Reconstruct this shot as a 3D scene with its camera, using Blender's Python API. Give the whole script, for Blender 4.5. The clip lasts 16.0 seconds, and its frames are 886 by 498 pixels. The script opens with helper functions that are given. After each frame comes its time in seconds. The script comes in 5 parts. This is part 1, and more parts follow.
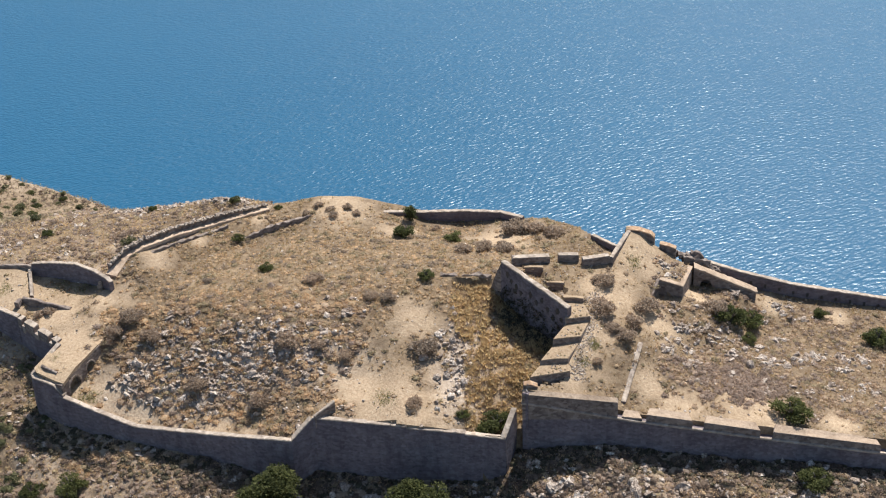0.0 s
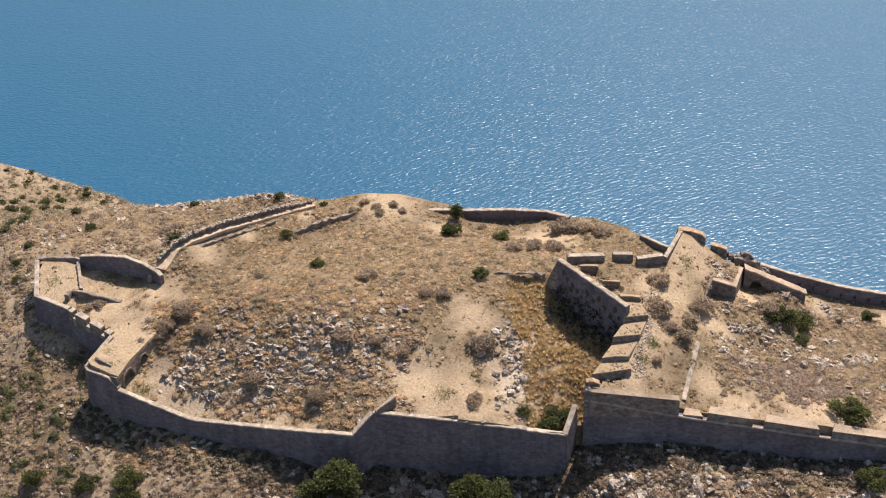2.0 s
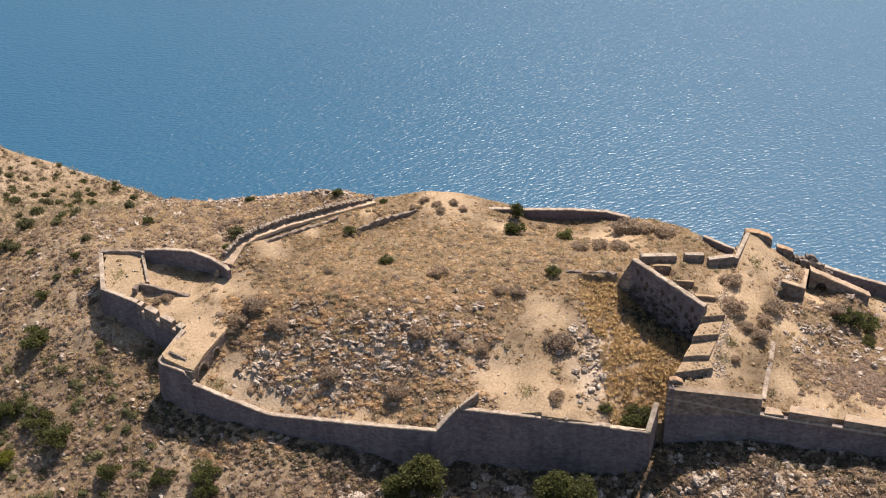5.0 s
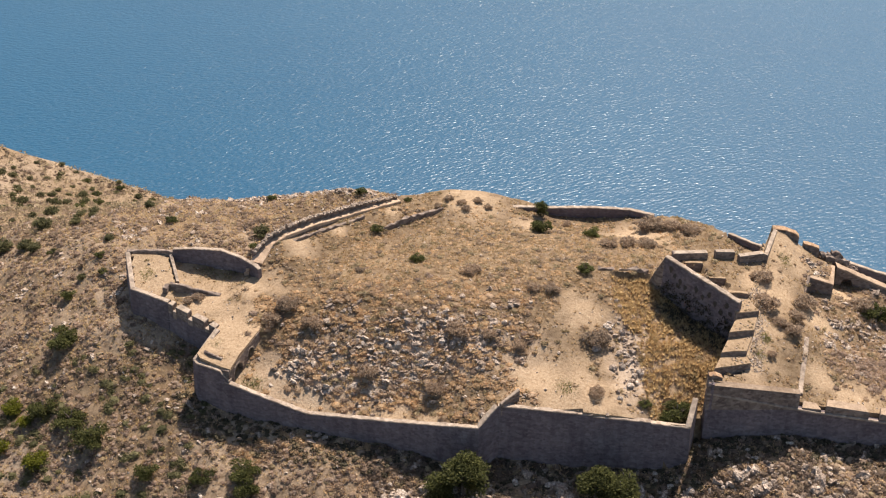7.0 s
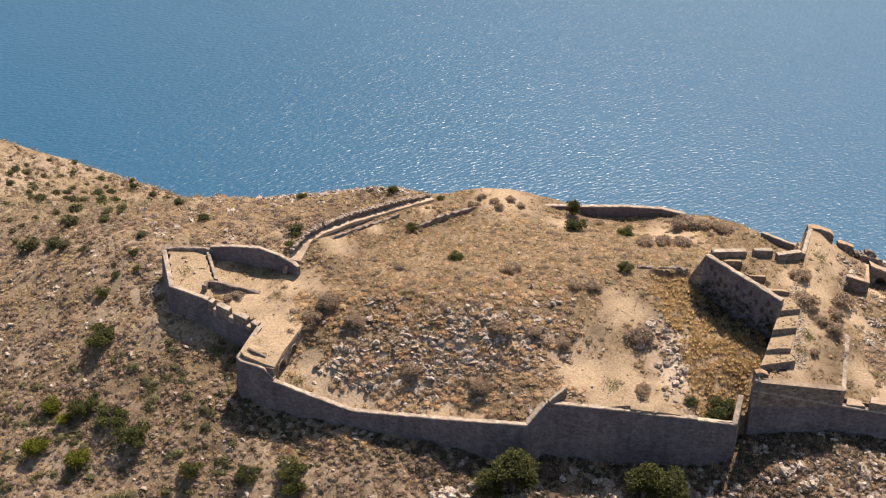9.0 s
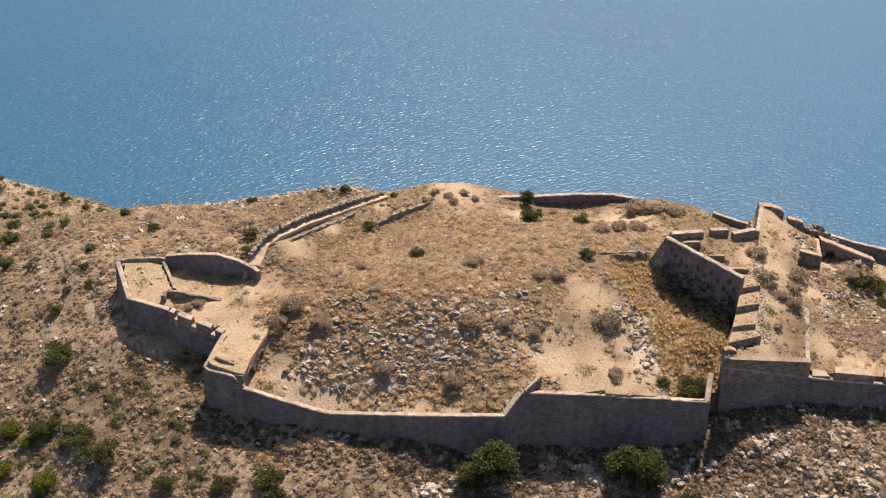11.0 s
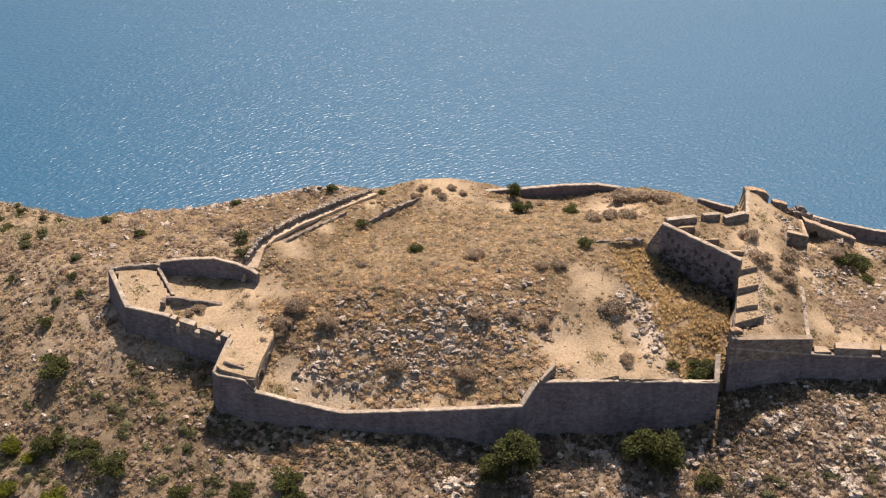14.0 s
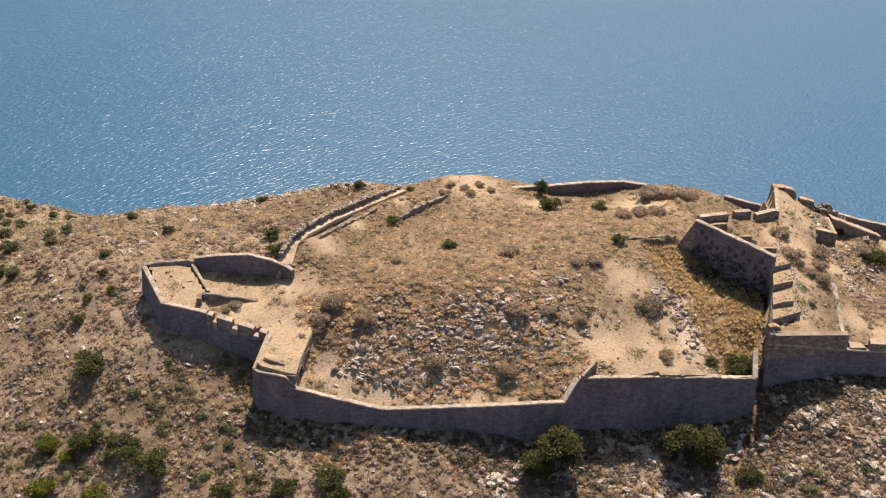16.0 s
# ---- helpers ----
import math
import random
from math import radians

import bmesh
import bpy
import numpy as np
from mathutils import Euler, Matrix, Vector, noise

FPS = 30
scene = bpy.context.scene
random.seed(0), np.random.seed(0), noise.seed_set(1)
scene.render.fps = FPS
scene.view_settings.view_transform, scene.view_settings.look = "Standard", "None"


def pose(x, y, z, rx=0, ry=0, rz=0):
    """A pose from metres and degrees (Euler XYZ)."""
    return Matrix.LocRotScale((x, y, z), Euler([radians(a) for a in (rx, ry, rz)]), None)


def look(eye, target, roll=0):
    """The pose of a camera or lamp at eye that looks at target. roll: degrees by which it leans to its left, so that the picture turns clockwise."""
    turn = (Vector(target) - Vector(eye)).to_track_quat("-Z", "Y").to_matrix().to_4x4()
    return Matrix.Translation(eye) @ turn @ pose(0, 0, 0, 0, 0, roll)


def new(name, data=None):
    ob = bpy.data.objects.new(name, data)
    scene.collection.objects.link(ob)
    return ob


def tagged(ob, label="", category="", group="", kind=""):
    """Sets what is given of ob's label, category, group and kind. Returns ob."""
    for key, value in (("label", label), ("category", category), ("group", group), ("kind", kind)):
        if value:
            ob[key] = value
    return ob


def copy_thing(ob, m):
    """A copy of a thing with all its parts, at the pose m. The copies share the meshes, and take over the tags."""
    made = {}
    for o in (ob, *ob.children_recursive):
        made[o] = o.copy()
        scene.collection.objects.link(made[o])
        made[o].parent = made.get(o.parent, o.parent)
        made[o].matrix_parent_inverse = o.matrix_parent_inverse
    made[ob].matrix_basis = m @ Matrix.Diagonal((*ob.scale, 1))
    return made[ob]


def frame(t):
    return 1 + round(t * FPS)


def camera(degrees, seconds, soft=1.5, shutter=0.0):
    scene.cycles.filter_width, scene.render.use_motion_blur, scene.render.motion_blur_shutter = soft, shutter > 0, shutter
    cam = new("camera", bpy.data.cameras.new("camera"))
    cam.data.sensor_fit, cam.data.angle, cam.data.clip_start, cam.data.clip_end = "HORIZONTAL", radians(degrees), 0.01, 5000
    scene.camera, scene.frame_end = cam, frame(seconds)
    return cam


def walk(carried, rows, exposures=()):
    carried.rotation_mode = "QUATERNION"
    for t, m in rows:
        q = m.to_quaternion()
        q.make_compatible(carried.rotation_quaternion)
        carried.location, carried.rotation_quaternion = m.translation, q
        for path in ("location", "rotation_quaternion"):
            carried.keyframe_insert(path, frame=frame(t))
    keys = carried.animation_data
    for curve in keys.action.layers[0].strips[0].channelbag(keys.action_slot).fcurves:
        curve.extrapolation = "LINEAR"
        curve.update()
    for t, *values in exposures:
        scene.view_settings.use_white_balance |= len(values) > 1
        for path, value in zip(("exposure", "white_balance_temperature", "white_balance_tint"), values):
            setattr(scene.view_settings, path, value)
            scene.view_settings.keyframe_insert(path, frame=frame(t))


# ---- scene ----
cam = camera(43.6, 16.0, soft=1.15)
PATH = [
    (0, (15.184, 0.471, 83.404), (14.963, 2.234, 82.486), -3.0),
    (0.5, (12.618, -0.232, 83.374), (12.425, 1.534, 82.456), -2.9),
    (1, (9.991, -0.771, 83.312), (9.799, 0.997, 82.397), -2.5),
    (1.5, (7.276, -1.24, 83.259), (7.085, 0.529, 82.345), -2.0),
    (2, (4.527, -1.716, 83.23), (4.341, 0.054, 82.318), -1.7),
    (2.5, (1.819, -2.194, 83.219), (1.641, -0.423, 82.307), -1.3),
    (3, (-0.846, -2.617, 83.229), (-1.016, -0.844, 82.318), -1.0),
    (3.5, (-3.542, -2.986, 83.247), (-3.704, -1.212, 82.337), -0.7),
    (4, (-6.069, -3.358, 83.287), (-6.222, -1.584, 82.378), -0.4),
    (6.5, (-18.119, -4.834, 83.462), (-18.197, -3.056, 82.549), 0.3),
    (7, (-20.69, -5.135, 83.462), (-20.756, -3.356, 82.55), 0.6),
    (7.5, (-23.384, -5.457, 83.442), (-23.441, -3.678, 82.53), 0.9),
    (8, (-25.957, -5.714, 83.403), (-26.0, -3.934, 82.491), 1.1),
    (8.5, (-28.382, -5.906, 83.321), (-28.41, -4.126, 82.41), 1.3),
    (9, (-30.513, -6.012, 83.209), (-30.533, -4.231, 82.298), 1.4),
    (9.5, (-32.155, -5.902, 83.05), (-32.137, -4.122, 82.138), 1.1),
    (9.7, (-32.852, -5.83, 83.008), (-32.811, -4.051, 82.096), 0.9),
    (11.8, (-41.239, -5.46, 82.093), (-41.074, -3.686, 81.184), 0.8),
    (12, (-42.082, -5.419, 82.061), (-41.911, -3.646, 81.151), 0.8),
    (12.5, (-44.278, -5.266, 81.929), (-44.08, -3.495, 81.02), 0.8),
    (13, (-46.535, -5.048, 81.759), (-46.303, -3.281, 80.85), 0.8),
    (13.5, (-48.796, -4.763, 81.595), (-48.532, -3.0, 80.687), 0.8),
    (14, (-51.119, -4.453, 81.432), (-50.823, -2.695, 80.525), 0.7),
    (14.5, (-53.481, -4.107, 81.289), (-53.169, -2.352, 80.382), 0.9),
    (15, (-55.824, -3.731, 81.161), (-55.497, -1.979, 80.254), 1.1),
    (15.5, (-58.134, -3.372, 81.046), (-57.801, -1.622, 80.139), 1.3),
    (16, (-60.396, -3.009, 80.973), (-60.051, -1.261, 80.065), 1.5),
]
walk(cam, [(t, look(eye, target, roll)) for t, eye, target, roll in PATH],
     [(0, 0.9, 5640, 4), (1.5, 0.9, 5960, 7), (4, 0.9, 6330, 10), (7, 0.9, 6500, 11), (16, 0.9, 6560, 11)])

# ---- world and sun ----
world = bpy.data.worlds.new("sky")
scene.world = world
world.use_nodes = True
wn = world.node_tree
sky = wn.nodes.new("ShaderNodeTexSky")
sky.sky_type = "NISHITA"
sky.sun_disc = False
SUN_EL, SUN_AZ = 57.0, 23.0
sky.sun_elevation, sky.sun_rotation = radians(SUN_EL), radians(SUN_AZ)
sky.altitude, sky.air_density, sky.dust_density = 200.0, 1.0, 1.9
wn.links.new(sky.outputs[0], wn.nodes["Background"].inputs[0])
wn.nodes["Background"].inputs[1].default_value = 0.075
sun_data = bpy.data.lights.new("sun", "SUN")
sun_data.energy, sun_data.angle, sun_data.color = 4.8, radians(0.53), (1.0, 0.895, 0.785)
sun = new("sun", sun_data)
sun_way = Vector((math.sin(radians(SUN_AZ)) * math.cos(radians(SUN_EL)), math.cos(radians(SUN_AZ)) * math.cos(radians(SUN_EL)), math.sin(radians(SUN_EL))))
sun.matrix_world = look(sun_way * 300, (0, 0, 0))


# ---- materials ----
def node_mat(name):
    m = bpy.data.materials.new(name)
    m.use_nodes = True
    return m, m.node_tree, m.node_tree.nodes["Principled BSDF"]


def add(nt, kind, **values):
    n = nt.nodes.new(kind)
    for key, value in values.items():
        n.inputs[key.replace("_", " ")].default_value = value
    return n


def ramp(nt, source, stops):
    r = nt.nodes.new("ShaderNodeValToRGB")
    e = r.color_ramp.elements
    while len(e) < len(stops):
        e.new(0.5)
    for el, (pos, col) in zip(e, stops):
        el.position, el.color = pos, (*col, 1) if len(col) == 3 else col
    nt.links.new(source, r.inputs[0])
    return r


def mix(nt, fac, a, b, blend="MIX"):
    m = nt.nodes.new("ShaderNodeMix")
    m.data_type, m.blend_type = "RGBA", blend
    for sock, v in ((0, fac), (6, a), (7, b)):
        if isinstance(v, (int, float)):
            m.inputs[sock].default_value = v
        elif isinstance(v, tuple):
            m.inputs[sock].default_value = (*v, 1)
        else:
            nt.links.new(v, m.inputs[sock])
    return m.outputs[2]


def coords(nt):
    return nt.nodes.new("ShaderNodeTexCoord").outputs["Object"]


def noise_tex(nt, co, scale, detail=4.0, rough=0.6):
    n = add(nt, "ShaderNodeTexNoise", Scale=scale, Detail=detail, Roughness=rough)
    nt.links.new(co, n.inputs["Vector"])
    return n.outputs["Fac"]


def bump(nt, bsdf, height, strength, distance):
    b = add(nt, "ShaderNodeBump", Strength=strength, Distance=distance)
    nt.links.new(height, b.inputs["Height"])
    nt.links.new(b.outputs[0], bsdf.inputs["Normal"])
    return b


def ground_material():
    m, nt, b = node_mat("dry_ground")
    co = coords(nt)
    cover = nt.nodes.new("ShaderNodeAttribute")
    cover.attribute_name = "cover"
    sep = nt.nodes.new("ShaderNodeSeparateColor")
    nt.links.new(cover.outputs["Color"], sep.inputs[0])
    fine, mid, big = noise_tex(nt, co, 2.6, 6, 0.7), noise_tex(nt, co, 0.45, 5, 0.65), noise_tex(nt, co, 0.09, 4, 0.6)
    soil = ramp(nt, fine, [(0.27, (0.228, 0.159, 0.097)), (0.5, (0.359, 0.266, 0.168)), (0.73, (0.464, 0.367, 0.249))]).outputs[0]
    grass = ramp(nt, fine, [(0.28, (0.108, 0.078, 0.050)), (0.45, (0.162, 0.120, 0.076)), (0.62, (0.212, 0.161, 0.103)), (0.8, (0.267, 0.210, 0.137))]).outputs[0]
    rust = ramp(nt, mid, [(0.35, (0.128, 0.093, 0.061)), (0.5, (0.216, 0.157, 0.092)), (0.65, (0.272, 0.202, 0.117))]).outputs[0]
    grass = mix(nt, 0.45, grass, rust)
    rock = ramp(nt, fine, [(0.3, (0.30, 0.228, 0.165)), (0.5, (0.45, 0.362, 0.27)), (0.72, (0.58, 0.49, 0.395))]).outputs[0]
    spots = ramp(nt, noise_tex(nt, co, 1.1, 4, 0.6), [(0.40, (0.72, 0.67, 0.63)), (0.56, (1.0, 1.0, 1.0)), (0.7, (1.12, 1.08, 1.04))]).outputs[0]
    grass = mix(nt, 1.0, grass, spots, "MULTIPLY")
    base = mix(nt, sep.outputs[0], grass, soil)
    speck = ramp(nt, mid, [(0.36, (0, 0, 0)), (0.50, (1, 1, 1))]).outputs[0]
    rk = nt.nodes.new("ShaderNodeMath")
    rk.operation = "MULTIPLY"
    nt.links.new(speck, rk.inputs[0])
    nt.links.new(sep.outputs[1], rk.inputs[1])
    base = mix(nt, rk.outputs[0], base, rock)
    shade = ramp(nt, big, [(0.3, (0.84, 0.81, 0.81)), (0.7, (1.12, 1.075, 1.05))]).outputs[0]
    nt.links.new(mix(nt, 1.0, base, shade, "MULTIPLY"), b.inputs["Base Color"])
    b.inputs["Roughness"].default_value = 0.95
    b.inputs["Specular IOR Level"].default_value = 0.15
    bump(nt, b, fine, 0.6, 0.22)
    return m


def masonry_material(name, tones, row=0.42):
    m, nt, b = node_mat(name)
    co = coords(nt)
    fine, mid = noise_tex(nt, co, 1.4, 6, 0.7), noise_tex(nt, co, 0.22, 5, 0.65)
    stone = nt.nodes.new("ShaderNodeTexVoronoi")
    stone.feature = "F1"
    mapping = nt.nodes.new("ShaderNodeMapping")
    mapping.inputs["Scale"].default_value = (2.1, 2.1, 3.4)
    nt.links.new(co, mapping.inputs[0])
    nt.links.new(mapping.outputs[0], stone.inputs["Vector"])
    stone.inputs["Scale"].default_value = 1.0
    hue = nt.nodes.new("ShaderNodeSeparateColor")
    nt.links.new(stone.outputs["Color"], hue.inputs[0])
    col = ramp(nt, hue.outputs[0], [(0.0, tones[0]), (0.5, tones[1]), (1.0, tones[2])]).outputs[0]
    stain = ramp(nt, mid, [(0.3, (0.72, 0.70, 0.70)), (0.52, (0.97, 0.96, 0.96)), (0.75, (1.16, 1.11, 1.06))]).outputs[0]
    grain = ramp(nt, fine, [(0.25, (0.74, 0.73, 0.72)), (0.7, (1.12, 1.12, 1.12))]).outputs[0]
    col = mix(nt, 1.0, mix(nt, 1.0, col, stain, "MULTIPLY"), grain, "MULTIPLY")
    nt.links.new(col, b.inputs["Base Color"])
    b.inputs["Roughness"].default_value = 0.93
    b.inputs["Specular IOR Level"].default_value = 0.2
    run = nt.nodes.new("ShaderNodeMapping")
    run.inputs["Scale"].default_value = (1.0, 1.0, 0.16)
    nt.links.new(co, run.inputs[0])
    streak = ramp(nt, noise_tex(nt, run.outputs[0], 0.9, 4, 0.65), [(0.32, (0.82, 0.80, 0.81)), (0.55, (1, 1, 1)), (0.72, (1.07, 1.05, 1.03))]).outputs[0]
    col = mix(nt, 1.0, col, streak, "MULTIPLY")
    nt.links.new(col, b.inputs["Base Color"])
    bed = nt.nodes.new("ShaderNodeMapping")
    bed.inputs["Scale"].default_value = (0.5, 0.5, 3.2)
    nt.links.new(co, bed.inputs[0])
    course = noise_tex(nt, bed.outputs[0], 1.0, 3, 0.6)
    band = ramp(nt, course, [(0.36, (0.92, 0.91, 0.91)), (0.5, (1, 1, 1)), (0.68, (1.04, 1.03, 1.02))]).outputs[0]
    nt.links.new(mix(nt, 1.0, col, band, "MULTIPLY"), b.inputs["Base Color"])
    h = mix(nt, 0.5, stone.outputs["Distance"], fine)
    bump(nt, b, h, 0.6, 0.12)
    return m


def water_material():
    m, nt, b = node_mat("sea_water")
    co = coords(nt)
    rot = nt.nodes.new("ShaderNodeMapping")
    rot.vector_type = "TEXTURE"
    rot.inputs["Rotation"].default_value = (0, 0, radians(36))
    rot.inputs["Scale"].default_value = (1.5, 0.72, 1.0)
    nt.links.new(co, rot.inputs[0])
    chop, swell = noise_tex(nt, rot.outputs[0], 0.34, 2, 0.5), noise_tex(nt, rot.outputs[0], 0.085, 1, 0.5)
    patch = noise_tex(nt, co, 0.004, 4, 0.55)
    col = ramp(nt, patch, [(0.3, (0.006, 0.058, 0.113)), (0.7, (0.008, 0.064, 0.121))]).outputs[0]
    nt.links.new(col, b.inputs["Base Color"])
    b.inputs["Roughness"].default_value = 0.32
    b.inputs["IOR"].default_value = 1.36
    h = mix(nt, 0.2, chop, swell)
    bump(nt, b, h, 1.0, 1.05)
    return m


def leaf_material(name, dark, light, through_light=0.62):
    m, nt, b = node_mat(name)
    geo = nt.nodes.new("ShaderNodeNewGeometry")
    col = ramp(nt, geo.outputs["Random Per Island"], [(0.0, dark), (1.0, light)]).outputs[0]
    info = nt.nodes.new("ShaderNodeObjectInfo")
    vary = ramp(nt, info.outputs["Random"], [(0.0, (0.8, 0.8, 0.8)), (1.0, (1.2, 1.15, 1.1))]).outputs[0]
    nt.links.new(mix(nt, 1.0, col, vary, "MULTIPLY"), b.inputs["Base Color"])
    b.inputs["Roughness"].default_value = 0.8
    b.inputs["Specular IOR Level"].default_value = 0.2
    glow = nt.nodes.new("ShaderNodeBsdfTranslucent")
    nt.links.new(b.inputs["Base Color"].links[0].from_socket, glow.inputs[0])
    blend = nt.nodes.new("ShaderNodeMixShader")
    blend.inputs[0].default_value = through_light
    nt.links.new(b.outputs[0], blend.inputs[1])
    nt.links.new(glow.outputs[0], blend.inputs[2])
    nt.links.new(blend.outputs[0], nt.nodes["Material Output"].inputs[0])
    return m


def rock_material():
    m, nt, b = node_mat("grey_limestone")
    co = coords(nt)
    geo = nt.nodes.new("ShaderNodeNewGeometry")
    fine = noise_tex(nt, co, 2.2, 6, 0.7)
    tone = ramp(nt, geo.outputs["Random Per Island"], [(0.0, (0.31, 0.237, 0.18)), (0.6, (0.455, 0.37, 0.298)), (1.0, (0.61, 0.52, 0.43))]).outputs[0]
    grain = ramp(nt, fine, [(0.3, (0.62, 0.59, 0.56)), (0.62, (1.12, 1.11, 1.10))]).outputs[0]
    crack = nt.nodes.new("ShaderNodeTexVoronoi")
    crack.feature = "DISTANCE_TO_EDGE"
    crack.inputs["Scale"].default_value = 2.4
    nt.links.new(co, crack.inputs["Vector"])
    seam = ramp(nt, crack.outputs["Distance"], [(0.02, (0.5, 0.45, 0.41)), (0.12, (1, 1, 1))]).outputs[0]
    nt.links.new(mix(nt, 1.0, mix(nt, 1.0, tone, grain, "MULTIPLY"), seam, "MULTIPLY"), b.inputs["Base Color"])
    b.inputs["Roughness"].default_value = 0.95
    bump(nt, b, fine, 1.0, 0.35)
    return m


def soil_material(name="trodden_soil", pale=1.0):
    m, nt, b = node_mat(name)
    co = coords(nt)
    fine, mid = noise_tex(nt, co, 3.0, 6, 0.7), noise_tex(nt, co, 0.5, 4, 0.6)
    col = ramp(nt, fine, [(0.25, (0.25, 0.178, 0.12)), (0.5, (0.36, 0.265, 0.185)), (0.75, (0.45, 0.345, 0.25))]).outputs[0]
    tone = ramp(nt, mid, [(0.32, (0.70 * pale, 0.68 * pale, 0.66 * pale)), (0.5, (0.97 * pale, 0.96 * pale, 0.95 * pale)), (0.7, (1.1 * pale, 1.08 * pale, 1.06 * pale))]).outputs[0]
    nt.links.new(mix(nt, 1.0, col, tone, "MULTIPLY"), b.inputs["Base Color"])
    b.inputs["Roughness"].default_value = 0.95
    b.inputs["Specular IOR Level"].default_value = 0.15
    bump(nt, b, fine, 0.5, 0.15)
    return m


GROUND = ground_material()
SOIL = soil_material()
DUST = soil_material("pale_dust", 1.3)
STONE = masonry_material("weathered_masonry", [(0.148, 0.121, 0.123), (0.181, 0.150, 0.153), (0.217, 0.184, 0.186)])
RUBBLE = masonry_material("rubble_masonry", [(0.15, 0.116, 0.094), (0.24, 0.19, 0.154), (0.32, 0.26, 0.21)])
COPING = masonry_material("lime_coping", [(0.30, 0.24, 0.18), (0.37, 0.30, 0.23), (0.45, 0.37, 0.29)])
# Sunlight on broken tops, put into an orange colour; their faces take darker RUBBLE.
SUNLIT_TOP = masonry_material("sunlit_orange_masonry", [(0.30, 0.19, 0.11), (0.38, 0.25, 0.15), (0.46, 0.33, 0.21)])
WATER = water_material()
ROCK = rock_material()
GREEN = leaf_material("evergreen_leaves", (0.045, 0.054, 0.018), (0.165, 0.17, 0.066))
OLIVE = leaf_material("olive_scrub_leaves", (0.28, 0.222, 0.138), (0.53, 0.432, 0.27))
BROWN = leaf_material("dry_scrub_twigs", (0.32, 0.236, 0.162), (0.58, 0.455, 0.325))
STRAW = leaf_material("dry_grass_blades", (0.33, 0.225, 0.105), (0.62, 0.455, 0.235))
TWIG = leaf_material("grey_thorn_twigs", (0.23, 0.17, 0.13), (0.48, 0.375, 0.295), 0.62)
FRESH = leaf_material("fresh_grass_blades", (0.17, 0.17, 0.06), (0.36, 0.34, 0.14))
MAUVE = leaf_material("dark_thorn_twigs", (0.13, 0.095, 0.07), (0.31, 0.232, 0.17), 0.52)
RUST = leaf_material("rusty_scrub_twigs", (0.39, 0.278, 0.168), (0.68, 0.518, 0.332), 0.66)
THORN = leaf_material("thorn_bush_twigs", (0.225, 0.17, 0.126), (0.49, 0.388, 0.288), 0.62)
SAGE = leaf_material("sage_shrub_leaves", (0.07, 0.072, 0.034), (0.21, 0.20, 0.105))
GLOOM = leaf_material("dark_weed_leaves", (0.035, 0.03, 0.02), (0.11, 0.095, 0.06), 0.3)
GOLD = leaf_material("golden_grass_blades", (0.50, 0.36, 0.18), (0.78, 0.60, 0.34))
OCHRE = leaf_material("ochre_scrub_twigs", (0.35, 0.25, 0.15), (0.60, 0.465, 0.30))
LIME = leaf_material("yellow_green_leaves", (0.10, 0.115, 0.016), (0.26, 0.26, 0.04))


# ---- relief of the land ----
def surface(knots, smooth):
    """A smooth surface through soft height knots."""
    k = np.array(knots, float)
    d = np.hypot(k[:, None, 0] - k[None, :, 0], k[:, None, 1] - k[None, :, 1])
    n = len(k)
    a = np.zeros((n + 3, n + 3))
    a[:n, :n] = -d - np.eye(n) * smooth
    a[:n, n], a[:n, n + 1:], a[n, :n], a[n + 1:, :n] = 1, k[:, :2], 1, k[:, :2].T
    w = np.linalg.solve(a, np.r_[k[:, 2], 0, 0, 0])

    def height(x, y):
        x, y = np.asarray(x, float), np.asarray(y, float)
        z = w[n] + w[n + 1] * x + w[n + 2] * y
        for i in range(n):
            z = z - w[i] * np.sqrt((x - k[i, 0]) ** 2 + (y - k[i, 1]) ** 2 + 1.5)
        return z
    return height


SLOPE_KNOTS = [(-84, 129, -11), (-66, 122, -10), (-52, 118, -11.5), (-38, 114, -10.5), (-22, 109, -12.2), (-9, 109, -12.5), (3, 109.3, -12.5),
               (6, 112, -10.6), (12, 113.5, -7.0), (30, 115, -7), (50, 115, -8), (-69, 132, -6.0), (-75, 137, -3.4), (-78.5, 143, -2.6), (-88, 147, -5), (-83, 153, -0.6),
               (-92, 160, -2.8), (-91, 171, -2.4), (-79, 171, 0.1), (-71, 162, 1.8), (-61, 165, 1.8), (-50, 165, 3.4), (-46, 170, 4.4), (-39, 166, 4.6), (-38, 172, 4.6),
               (-113, 190, -11), (-104, 176, -7), (-137, 238, -19.6), (-115, 238, -26), (-96, 236, -30.2), (-170, 240, -10.6), (-80, 205, -17), (-20, 95, -17), (-60, 100, -21), (-100, 120, -20), (40, 98, -13), (-130, 150, -24), (90, 110, -14),
               (20, 113, -6.2)]
